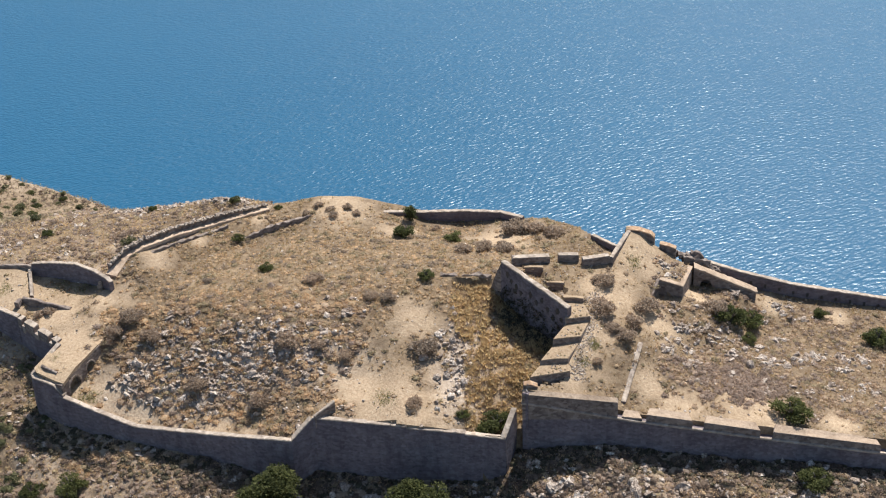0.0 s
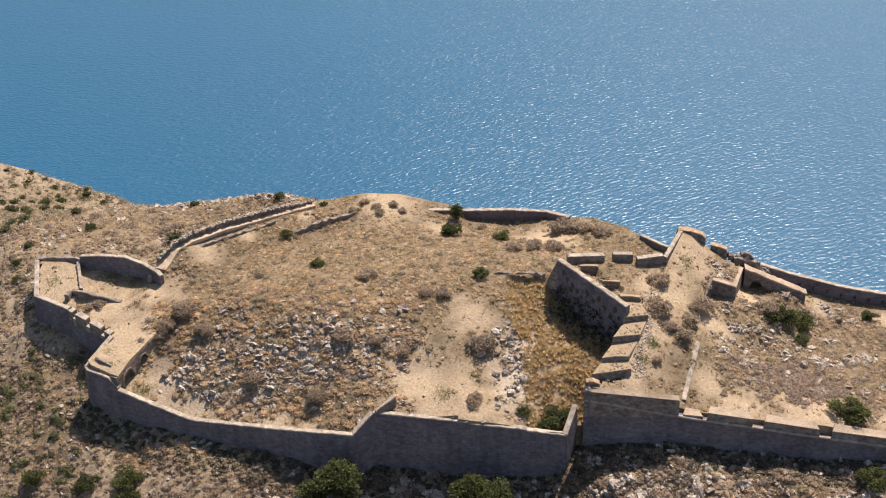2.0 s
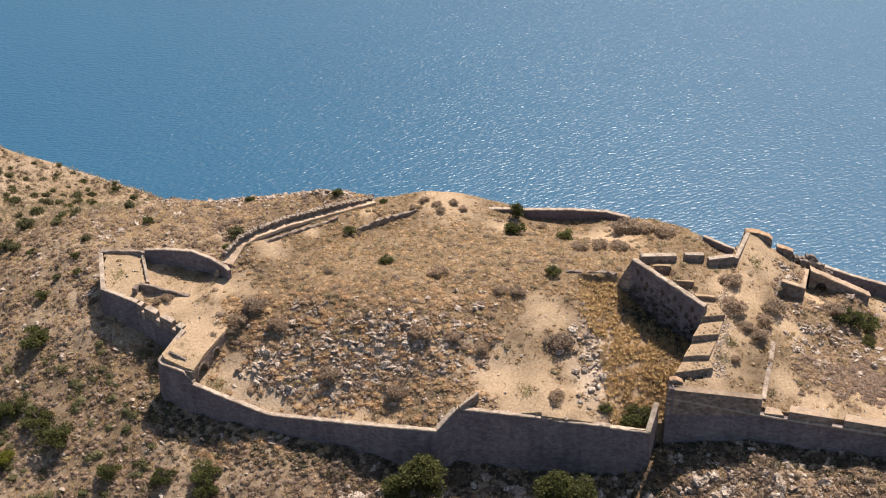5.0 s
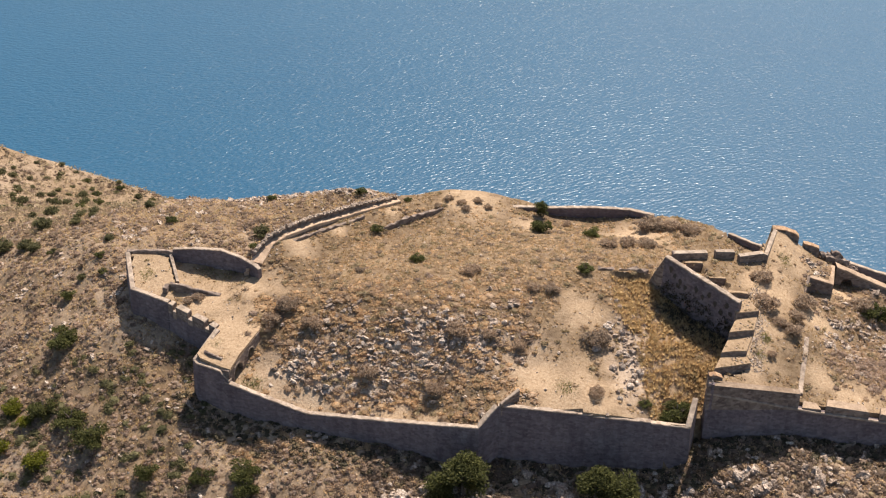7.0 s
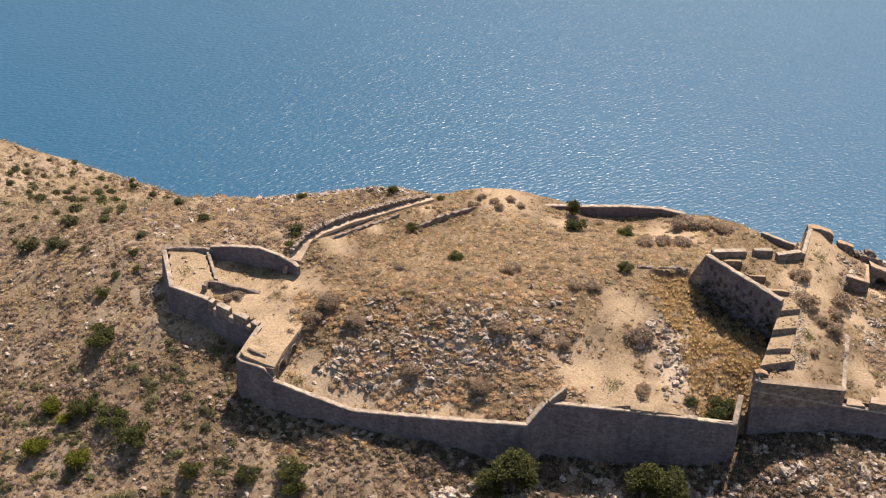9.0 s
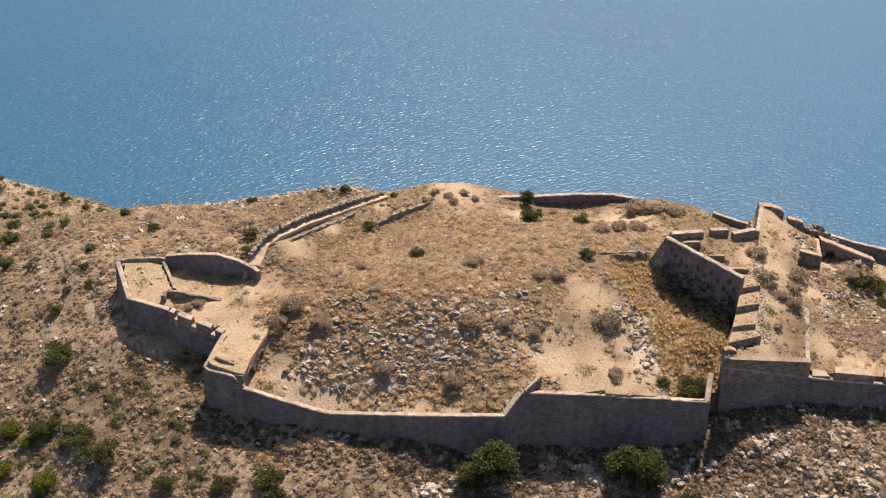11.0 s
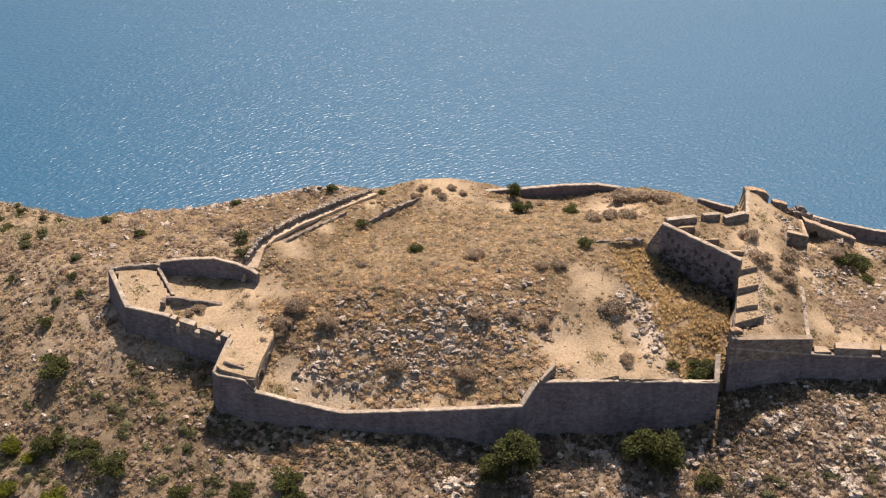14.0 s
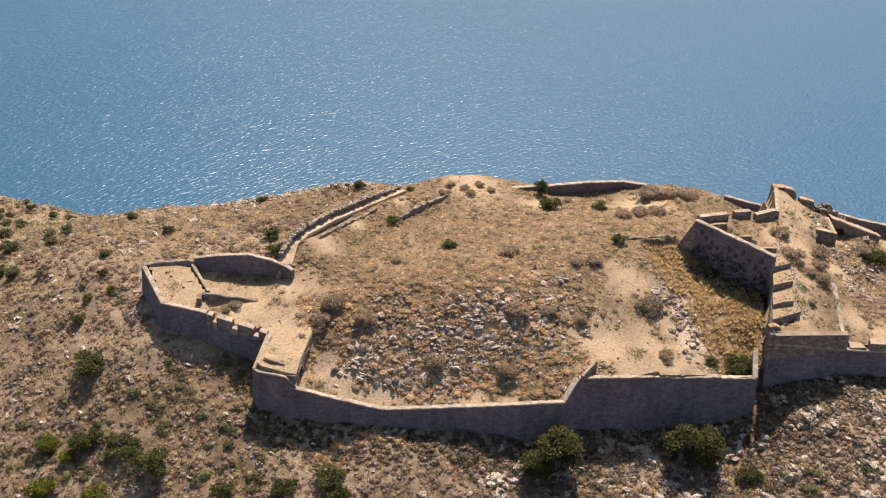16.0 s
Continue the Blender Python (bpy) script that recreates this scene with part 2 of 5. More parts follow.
FORT_KNOTS = [(-46, 126, -3.6), (-50, 142, 2), (-44, 149.5, 3.1), (-31, 155, 3.7), (-39, 136, 3.6), (-27, 132, 3.6),
              (-17, 140, 5.2), (-5, 139, 6), (0, 142, 6.0), (4, 141.6, 6.0), (4, 156, 4), (-6, 155, 4.3), (-31, 127, -1), (-27, 120, -4.9), (-36, 121, -5.4), (-44, 121, -6.9), (-21, 115, -4.3),
              (-12, 124, -0.2), (-12, 128, 2.4), (-29, 145, 4.6), (-41, 157, 5.1), (-5, 118, -1.1), (-15, 118.5, -1.3), (3, 116.5, -2.8), (-26, 167, 6.0), (-20, 167, 5.4), (-34, 165, 4.7), (-35.5, 169, 4.7), (-31, 171, 5.2), (-8, 162.5, 2.6), (-1, 163, 2.2),
              (-72, 143, 1.6), (-65, 137, 0), (-55, 143, 1.8), (12, 152, 4.4), (12, 158, 4.9), (18, 155.5, 4.6), (-1, 130, 2.2), (-1, 123, -0.4), (-53.5, 125.5, -5.3), (-52, 128, -4.6), (-51, 131, -2.4), (-56, 133.5, -0.1), (-53, 134.5, 0.2), (-52, 138, 1.0), (-58.3, 132.2, -0.4), (-57, 133, -0.2), (-60.5, 133.6, -0.2), (-54, 133, -0.3), (-60, 143.8, 1.6), (-64, 144.4, 1.9), (-53.2, 145.2, 3.15), (-52.1, 147.4, 4.4), (-51.0, 148.7, 5.0), (-49.6, 149.2, 4.5), (-35.5, 155.5, 3.2), (-32, 157.8, 3.6), (-28, 160.6, 3.9), (-47.5, 150.6, 4.4), (-44.5, 152.7, 4.6), (-38, 158.6, 5.3), (-34, 161.8, 5.4), (-31.5, 163.8, 5.5)]
GULLY_KNOTS = [(4, 126, 0.3), (6, 123, -1.5), (7, 119, -3.8), (5, 138.8, 4.4), (1.5, 139.6, 4.6), (-2, 139.8, 4.9), (4.2, 133.5, 2.7), (7.2, 130.5, 1.2), (10.3, 127.8, 0.6), (12, 126.4, 0.3), (9, 134, 1.8), (13.5, 129.5, 0.8), (2, 131, 2.2), (9, 121, -2.9), (11, 122.5, -1.4)]
BASTION_KNOTS = [(14, 120, 2.4), (23, 121, -0.7), (22, 131, 4.2), (18, 132, 5.5), (20, 137, 6.2), (12, 119, 2.3),
                 (33, 133, -1), (42, 142, -2.2), (44, 131, -2.8), (43, 126, -3.2), (16, 124, 3.6), (10, 138.8, 8.2), (15, 140, 7.8), (19, 140.4, 7.3), (30, 121, -1.6), (40, 119, -2.8),
                 (60, 120, -4.5), (34.6, 145.4, 1.0), (37, 145.2, 1.0), (40.5, 145, 0.9), (24.5, 128, 2.6), (41.4, 147.5, 0.2), (46, 147.5, -1.4), (51, 147.5, -2.5), (61, 147.5, -3.7), (34, 140, 1.9), (31, 138.5, 2.3), (24, 139.5, 6.1), (21, 141.4, 7.4), (26.2, 140.3, 5.3)]
slope_z, fort_z, gully_z, bastion_z = surface(SLOPE_KNOTS, 1.0), surface(FORT_KNOTS, 0.6), surface(GULLY_KNOTS, 0.5), surface(BASTION_KNOTS, 0.8)

FORT = [(-75.4, 146.8), (-72.9, 139.5), (-66.7, 136.75), (-58.5, 131.6), (-60.5, 126.5), (-56, 123.8), (-44, 120.2), (-20.2, 114.3), (-17.6, 116.2), (-5.2, 115.4), (2.4, 115.1), (7.4, 114.9), (8.5, 118), (9.9, 118),
        (12.9, 124), (15.7, 129.9), (6.5, 138.3), (12, 141), (19.5, 143), (22, 146), (24, 150.5), (19.5, 156), (14, 172), (-5, 178), (-20, 180), (-34, 178), (-34.9, 164.7), (-41, 159.9), (-47.6, 154.6), (-52, 150.9), (-53.9, 149), (-55.3, 146.2),
        (-55.3, 143.4), (-57.5, 144.3), (-60.6, 145.3), (-65, 146.2), (-69, 146.8)]
GULLY = [(7.4, 115.1), (8.5, 118), (9.9, 118), (12.9, 124), (15.7, 129.9), (6.2, 138.6), (4.6, 140.2), (-2.6, 140.4), (-1.4, 134), (1.5, 128), (2, 121), (2.6, 115)]
BASTION = [(9.9, 117.2), (22.2, 117.6), (45, 117.6), (85, 117.6), (85, 150), (49, 150), (38, 148.6), (32, 148.4), (23, 150), (21.5, 145), (19, 143.2), (10.5, 140.5), (6.5, 138.3), (15.7, 129.9), (12.9, 124)]

TERRACE = [(-60.4, 126.5), (-59.9, 125.5), (-58, 124.6), (-56.2, 124.6), (-54.3, 129), (-53.0, 131.8), (-52.4, 134.5), (-53.5, 137), (-58, 134), (-58.9, 131.6)]
PLATFORM = [(-75.4, 146.8), (-73, 139.3), (-67, 136.9), (-66.6, 141), (-69.0, 146.3), (-70, 146.8)]
STEPS = [(15.0, 132.6), (12.6, 124), (10.2, 118.2), (14.6, 120.2), (14.7, 122.3), (16.3, 126.3), (17.5, 130), (17.1, 132.8)]
NOTCHES = [((9.3, 138.8), (11.9, 139.0)), ((12.5, 136.1), (14.9, 136.4)), ((14.9, 133.4), (17.6, 133.3))]
RECESS = [(28.5, 142.0), (27.1, 138.5), (30.5, 137.2), (32.2, 140.5)]
UPPER = [(21.5, 142.6), (24.1, 149.8), (33.35, 147.4), (31.4, 141.1), (28.3, 141.95), (27.0, 139.2), (24, 140.6)]


def inside(poly, x, y):
    x, y = np.asarray(x, float), np.asarray(y, float)
    res = np.zeros(np.broadcast(x, y).shape, bool)
    for (x0, y0), (x1, y1) in zip(poly, poly[1:] + poly[:1]):
        if y0 != y1:
            res ^= ((y0 > y) != (y1 > y)) & (x < (x1 - x0) * (y - y0) / (y1 - y0) + x0)
    return res


def fall(x, y):
    """How far the sea cliff has dropped away behind the crest."""
    crest = np.interp(x, [-400, -165, -110, -92, -82, -70, -46, -33, -20, 0, 12, 20, 25, 50, 90, 400], [320, 247, 242, 236, 190, 175, 170.5, 168, 169, 166, 162, 156.5, 151, 151, 153, 160])
    d = np.maximum(0, y - crest)
    return 0.5 * d + 0.02 * np.minimum(d, 20) ** 2 + 0.4 * np.maximum(0, d - 8)


def lumps(x, y, size, seed):
    """Cheap smooth noise made of crossed waves."""
    r = np.random.RandomState(seed)
    z = np.zeros(np.broadcast(x, y).shape)
    for i in range(9):
        a, f = r.uniform(0, 6.283), r.uniform(0.6, 1.9) / size
        z = z + np.sin((x * math.cos(a) + y * math.sin(a)) * 6.283 * f + r.uniform(0, 6.283))
    return z / 5.0


def terrace_z(y):
    return -1.5 + (y - 126.6) * np.where(y < 126.6, 0.4, 0.2)


def ground(x, y):
    x, y = np.asarray(x, float), np.asarray(y, float)
    far = np.clip((np.hypot(x + 20, y - 140) - 190) / 150, 0, 1)
    out = slope_z(x, y) * (1 - far) + far * (-30 - 0.16 * np.maximum(0, 140 - y) - 0.10 * np.abs(x + 20))
    out = out + lumps(x, y, 7, 3) * 0.35
    z = out
    z = np.where(inside(FORT, x, y), fort_z(x, y) + lumps(x, y, 5, 8) * 0.12, z)
    z = np.where(inside(TERRACE, x, y), np.where(y > 131, np.maximum(terrace_z(y) - 0.02, z), terrace_z(y) - 0.06), z)
    z = np.where(inside(PLATFORM, x, y), 0.9 + (y - 138.6) * 0.31, z)
    near = np.full(np.broadcast(x, y).shape, 99.0)
    for (x0, y0), (x1, y1) in zip(GULLY[7:], GULLY[8:]):
        t = np.clip(((x - x0) * (x1 - x0) + (y - y0) * (y1 - y0)) / ((x1 - x0) ** 2 + (y1 - y0) ** 2), 0, 1)
        near = np.minimum(near, np.hypot(x - x0 - t * (x1 - x0), y - y0 - t * (y1 - y0)))
    w = np.clip(near / 2.2, 0, 1)
    z = np.where(inside(GULLY, x, y), z * (1 - w) + gully_z(x, y) * w, z)
    z = np.where(inside(BASTION, x, y), bastion_z(x, y) + lumps(x, y, 5, 9) * 0.08, z)
    z = np.where(inside(UPPER, x, y), 5.1 + np.where(x < 28, 0.36, 0.17) * (28 - x) + 0.42 * (y - 141.7) * np.clip(1 - (x - 26) / 8, 0, 1) + lumps(x, y, 5, 9) * 0.06, z)
    z = np.where(inside(STEPS, x, y), z - 1.9, z)
    for (px, py), (qx, qy) in NOTCHES:
        cut = inside([(px - 0.3, py + 0.3), (qx, qy + 0.3), (qx + 0.2, qy - 1.9), (px + 0.6, py - 1.9)], x, y)
        z = np.where(cut, z - 1.1 * np.clip(1 - (py - y) / 2.1, 0, 1), z)
    z = np.where(inside(RECESS, x, y), np.minimum(z, 2.7), z)
    return z - fall(x, y)


SEA_LEVEL = -190.0


def link(name, bm, mats, smooth=False):
    me = bpy.data.meshes.new(name)
    bm.to_mesh(me)
    bm.free()
    for m in (mats if isinstance(mats, (list, tuple)) else [mats]):
        me.materials.append(m)
    if smooth:
        me.polygons.foreach_set("use_smooth", [True] * len(me.polygons))
    return new(name, me)


def part(name, bm, material, parent, label=""):
    ob = link(name, bm, material)
    ob.parent = parent
    if label:
        ob["label"] = label
    return ob


def axis(lo, hi, a, b, step, grow):
    """Coordinates that are dense from a to b and widen outwards to lo and hi."""
    v = list(np.arange(a, b + 1e-6, step))
    s = step
    while v[-1] < hi:
        s *= grow
        v.append(v[-1] + s)
    s = step
    while v[0] > lo:
        s *= grow
        v.insert(0, v[0] - s)
    return np.array(v)


# bare soil paths and open floors inside the walls, as (x, y, reach)
BARE = [(6, 124, 3), (5, 130, 3), (-7, 118, 8), (-12, 122, 6), (-70, 142, 7), (-62, 138, 6), (-57, 133, 5), (-58, 128, 4), (-50, 122, 4), (-54, 141, 4), (-22, 165.5, 5.5), (-12, 160, 3.6), (5, 157, 6), (15, 122, 5),
        (18, 128, 4), (21, 136, 5), (25, 145, 6), (-49, 149, 3), (-43.5, 154, 1.4), (-35, 161, 1.6), (30, 120, 4), (40, 121, 5), (-6, 132, 4), (-31, 119, 2), (-51, 126, 3.8), (-48.5, 123.5, 4.2), (-44, 121.8, 3.3), (-38, 119.8, 2.2), (-33, 118.5, 2), (-27, 117.2, 2), (28, 134, 3.4), (34, 143, 2.4), (45, 146, 2.4), (55, 146, 2.4), (26, 123, 2.6), (50, 120, 3)]


def build_ground():
    xs, ys = axis(-900, 900, -112, 62, 0.5, 1.16), axis(-500, 900, 96, 186, 0.5, 1.16)
    gx, gy = np.meshgrid(xs, ys)
    z = ground(gx, gy)
    z = np.maximum(z, SEA_LEVEL - 60)
    nx, ny = len(xs), len(ys)
    co = np.stack([gx, gy, z], -1).reshape(-1, 3)
    idx = np.arange(nx * ny).reshape(ny, nx)
    quads = np.stack([idx[:-1, :-1], idx[:-1, 1:], idx[1:, 1:], idx[1:, :-1]], -1).reshape(-1, 4)
    me = bpy.data.meshes.new("ground")
    me.from_pydata(co.tolist(), [], quads.tolist())
    me.polygons.foreach_set("use_smooth", [True] * len(me.polygons))
    me.set_sharp_from_angle(angle=radians(42))
    bare = np.zeros(gx.shape)
    for bx, by, r in BARE:
        bare = np.maximum(bare, np.clip(1.3 - np.hypot(gx - bx, gy - by) / r + lumps(gx, gy, 4, 21) * 0.3, 0, 1))
    fort = inside(FORT, gx, gy) | inside(BASTION, gx, gy)
    bare = np.where(fort, bare, 0.12 * bare)
    rocky = np.where(fort, np.clip(1.25 - np.hypot((gx + 32) / 19, (gy - 126.5) / 6.0), 0, 1) + np.clip(1.2 - np.hypot((gx - 1) / 4, (gy - 125) / 9), 0, 1),
                     0.2 + 0.35 * lumps(gx, gy, 30, 5))
    rgba = np.stack([bare, np.clip(rocky, 0, 1), bare * 0, bare * 0 + 1], -1).reshape(-1, 4)
    attr = me.color_attributes.new("cover", "FLOAT_COLOR", "POINT")
    attr.data.foreach_set("color", rgba.ravel().astype(np.float32))
    me.materials.append(GROUND)
    return tagged(new("ground", me), "dry stony hillside with parched grass and scrub", "ground", kind="structure")


build_ground()


def build_sea():
    bm = bmesh.new()
    bmesh.ops.create_grid(bm, x_segments=8, y_segments=8, size=4500)
    ob = link("water", bm, WATER)
    ob.location = (0, 0, SEA_LEVEL)
    return tagged(ob, "wide blue sea rippled with small sunlit waves", "sea", kind="structure")


build_sea()


# ---- walls ----
def lerp(a, b, t):
    return a + (b - a) * t


def wall_mesh(line, thick, depth, batter=0.0, step=0.8, rough=0.06, seed=1, inner=1):
    """A masonry wall along line [(x, y, top)], its outer face on the line and its thickness towards the left of the way (inner=1) or the right. depth: how far below its top it goes."""
    rng = random.Random(seed)
    pts = []
    for (x0, y0, z0), (x1, y1, z1) in zip(line, line[1:]):
        n = max(1, int(math.hypot(x1 - x0, y1 - y0) / step))
        pts += [(lerp(x0, x1, i / n), lerp(y0, y1, i / n), lerp(z0, z1, i / n)) for i in range(n)]
    pts.append(line[-1])
    bm = bmesh.new()
    rings = []
    for i, (x, y, z) in enumerate(pts):
        a, b = pts[max(0, i - 1)], pts[min(len(pts) - 1, i + 1)]
        dx, dy = b[0] - a[0], b[1] - a[1]
        d = math.hypot(dx, dy) or 1
        nx, ny = -dy / d * inner, dx / d * inner
        w = z + rng.uniform(-rough, rough)
        w2 = z + rng.uniform(-rough, rough)
        deep = depth(i / (len(pts) - 1)) if callable(depth) else depth
        o = -batter * deep
        e = 0.08
        row = [(x + nx * o, y + ny * o, z - deep), (x + nx * o * 0.5, y + ny * o * 0.5, z - deep / 2), (x, y, w - e), (x + nx * e, y + ny * e, w),
               (x + nx * (thick - e), y + ny * (thick - e), w2), (x + nx * thick, y + ny * thick, w2 - e), (x + nx * thick, y + ny * thick, z - deep)]
        rings.append([bm.verts.new(p) for p in row])
    for r0, r1 in zip(rings, rings[1:]):
        for j in range(len(r0)):
            k = (j + 1) % len(r0)
            bm.faces.new((r0[j], r1[j], r1[k], r0[k]))
    bm.faces.new(rings[0])
    bm.faces.new(list(reversed(rings[-1])))
    bmesh.ops.recalc_face_normals(bm, faces=bm.faces)
    return bm


def thing(name, label, category, place, group="", kind=""):
    ob = new(name)
    ob.location = place
    return tagged(ob, label, category, group, kind)


def wall(name, label, line, thick, depth, mat=None, coping=0.14, category="wall", cap=None, **kw):
    """A wall with a paler coping of its own on top."""
    ob = tagged(link(name, wall_mesh(line, thick, depth, **kw), mat or STONE), label, category, kind="structure")
    if coping:
        side = kw.get("inner", 1)
        over = []
        for i, (x, y, z) in enumerate(line):
            a, b = line[max(0, i - 1)], line[min(len(line) - 1, i + 1)]
            d = math.hypot(b[0] - a[0], b[1] - a[1])
            over.append((x + (b[1] - a[1]) / d * 0.03 * side, y - (b[0] - a[0]) / d * 0.03 * side, z + coping))
        part("coping", wall_mesh(over, thick + 0.05, coping + 0.05, step=0.6, rough=0.07, seed=kw.get("seed", 1) + 40, inner=side), cap or COPING, ob, "pale lime-washed coping" if cap is None else "crumbling sunlit top")
    return ob


def prism(bm, poly, base, tops, chamfer=0.07, rough=0.0, rng=random):
    """A rough block on the outline poly, from base up to tops (one height for each corner)."""
    cx, cy = sum(p[0] for p in poly) / len(poly), sum(p[1] for p in poly) / len(poly)
    low, mid, top = [], [], []
    for (x, y), z in zip(poly, tops):
        d = math.hypot(x - cx, y - cy) or 1
        ux, uy = (cx - x) / d * chamfer, (cy - y) / d * chamfer
        j = rng.uniform(-rough, rough)
        low.append(bm.verts.new((x, y, base)))
        mid.append(bm.verts.new((x, y, z - chamfer + j)))
        top.append(bm.verts.new((x + ux, y + uy, z + j)))
    n = len(poly)
    for a, b in ((low, mid), (mid, top)):
        for i in range(n):
            k = (i + 1) % n
            bm.faces.new((a[i], a[k], b[k], b[i]))
    bm.faces.new(top)
    bm.faces.new(low[::-1])
    bmesh.ops.recalc_face_normals(bm, faces=bm.faces)


def strip_poly(p, q, thick, side=1):
    """The outline of a straight strip from p to q, thick to its left (side=1) or right."""
    dx, dy = q[0] - p[0], q[1] - p[1]
    d = math.hypot(dx, dy)
    nx, ny = -dy / d * thick * side, dx / d * thick * side
    return [p, q, (q[0] + nx, q[1] + ny), (p[0] + nx, p[1] + ny)]


def arched_wall(p, q, top_p, top_q, base_p, base_q, thick, arches, side=1, niche=0.85):
    """A straight wall whose arches (from, to, springing, rise, in metres along the wall and above its foot) open as deep niches."""
    bm = bmesh.new()
    length = math.hypot(q[0] - p[0], q[1] - p[1])
    ux, uy = (q[0] - p[0]) / length, (q[1] - p[1]) / length
    nx, ny = -uy * side, ux * side
    us = set(np.linspace(0, length, int(length / 0.8) + 2).tolist())
    for a, b, *_ in arches:
        us |= set(np.linspace(a, b, 11).tolist())
    us = sorted(us)

    def foot(u):
        return lerp(base_p, base_q, u / length)

    def opening(u):
        for a, b, spring, rise in arches:
            if a - 1e-4 <= u <= b + 1e-4:
                k = (u - (a + b) / 2) / ((b - a) / 2)
                return foot(u) + spring + rise * math.sqrt(max(0, 1 - k * k))
        return None

    def vert(u, depth, z):
        return bm.verts.new((p[0] + ux * u + nx * depth, p[1] + uy * u + ny * depth, z))

    def quad(a, b, c, d):
        bm.faces.new((a, b, c, d))
    for u0, u1 in zip(us, us[1:]):
        mid = opening((u0 + u1) / 2) is not None
        t0, t1 = lerp(top_p, top_q, u0 / length), lerp(top_p, top_q, u1 / length)
        f0, f1 = foot(u0) - 1.2, foot(u1) - 1.2
        l0, l1 = (opening(u0), opening(u1)) if mid else (f0, f1)
        quad(vert(u0, 0, l0), vert(u1, 0, l1), vert(u1, 0, t1), vert(u0, 0, t0))
        quad(vert(u0, 0, t0), vert(u1, 0, t1), vert(u1, thick, t1), vert(u0, thick, t0))
        quad(vert(u0, thick, f0), vert(u1, thick, f1), vert(u1, thick, t1), vert(u0, thick, t0))
        if mid:
            n = thick * niche
            quad(vert(u0, 0, l0), vert(u1, 0, l1), vert(u1, n, l1), vert(u0, n, l0))
            quad(vert(u0, n, f0), vert(u1, n, f1), vert(u1, n, l1), vert(u0, n, l0))
    for u, t in ((0, top_p), (length, top_q)):
        quad(vert(u, 0, foot(u) - 1.2), vert(u, 0, t), vert(u, thick, t), vert(u, thick, foot(u) - 1.2))
    for a, b, spring, rise in arches:
        for u in (a, b):
            quad(vert(u, 0, foot(u) - 1.2), vert(u, 0, foot(u) + spring), vert(u, thick * niche, foot(u) + spring), vert(u, thick * niche, foot(u) - 1.2))
    bmesh.ops.remove_doubles(bm, verts=bm.verts, dist=0.001)
    bmesh.ops.recalc_face_normals(bm, faces=bm.faces)
    return bm


def ring_of_stones(p, q, top_p, base_p, arch, parent, side=1):
    """The voussoirs round one arch, a little proud of the wall."""
    length = math.hypot(q[0] - p[0], q[1] - p[1])
    ux, uy = (q[0] - p[0]) / length, (q[1] - p[1]) / length
    a, b, spring, rise = arch
    for i in range(9):
        g0, g1 = math.pi * i / 9 + 0.03, math.pi * (i + 1) / 9 - 0.03
        bm = bmesh.new()
        vs = []
        for depth in (-0.06, 0.3):
            for g, k in ((g0, 1.0), (g1, 1.0), (g1, 1.28), (g0, 1.28)):
                u = (a + b) / 2 - math.cos(g) * (b - a) / 2 * k
                z = base_p + spring + math.sin(g) * rise * k
                vs.append(bm.verts.new((p[0] + ux * u - uy * depth * side, p[1] + uy * u + ux * depth * side, z)))
        for f in ((0, 1, 2, 3), (7, 6, 5, 4), (0, 4, 5, 1), (1, 5, 6, 2), (2, 6, 7, 3), (3, 7, 4, 0)):
            bm.faces.new([vs[j] for j in f])
        bmesh.ops.recalc_face_normals(bm, faces=bm.faces)
        part("voussoir", bm, COPING, parent)


def parapet_block(parent, p, q, tops, thick, base, side=1, name="merlon", mat=None, seed=0, splay=0.0, rise=0.12):
    """One length of parapet from p to q, its ends splayed towards the inside."""
    rng = random.Random(seed)
    dx, dy = q[0] - p[0], q[1] - p[1]
    d = math.hypot(dx, dy)
    poly = strip_poly(p, q, thick, side)
    poly[2] = (poly[2][0] - dx / d * splay, poly[2][1] - dy / d * splay)
    poly[3] = (poly[3][0] + dx / d * splay, poly[3][1] + dy / d * splay)
    bm = bmesh.new()
    prism(bm, poly, base, [tops[0], tops[1], tops[1] + rise, tops[0] + rise], 0.1, 0.06, rng)
    block = part(name, bm, mat or COPING, parent)
    cx, cy = sum(x for x, _ in poly) / 4, sum(y for _, y in poly) / 4
    bm = bmesh.new()
    prism(bm, [(cx + (x - cx) * 0.985, cy + (y - cy) * 0.94) for x, y in poly], min(tops) - 0.25, [tops[0] + 0.06, tops[1] + 0.06, tops[1] + rise + 0.06, tops[0] + rise + 0.06], 0.05, 0.05, rng)
    part("cap", bm, SOIL if rise > 0.2 else COPING, block, "weathered pale top")
    return block


# front ramparts
wall("wall_front_low", "low grey retaining rampart above the stony slope", [(-56, 123.4, -4.45), (-50, 121.6, -5.7), (-44, 119.8, -6.8), (-32, 116.7, -5.45), (-20.2, 113.9, -4.05), (-17.7, 116.0, -1.9)],
     0.75, 7.5, batter=0.06, coping=0.13)
wall("wall_front_high", "tall grey retaining rampart with a stepped top", [(-17.7, 116.0, -1.85), (-5.2, 115.3, -2.35), (-5.15, 115.3, -2.55), (2.4, 115.0, -2.95), (2.45, 115.0, -3.15), (7.6, 114.7, -3.45)],
     0.75, 10.0, batter=0.05, coping=0.13, step=1.5, rough=0.02)
wall("wall_return", "short return wall closing the gully", [(7.6, 114.7, -3.4), (8.9, 118.2, -1.2)], 0.7, 8, batter=0.03)
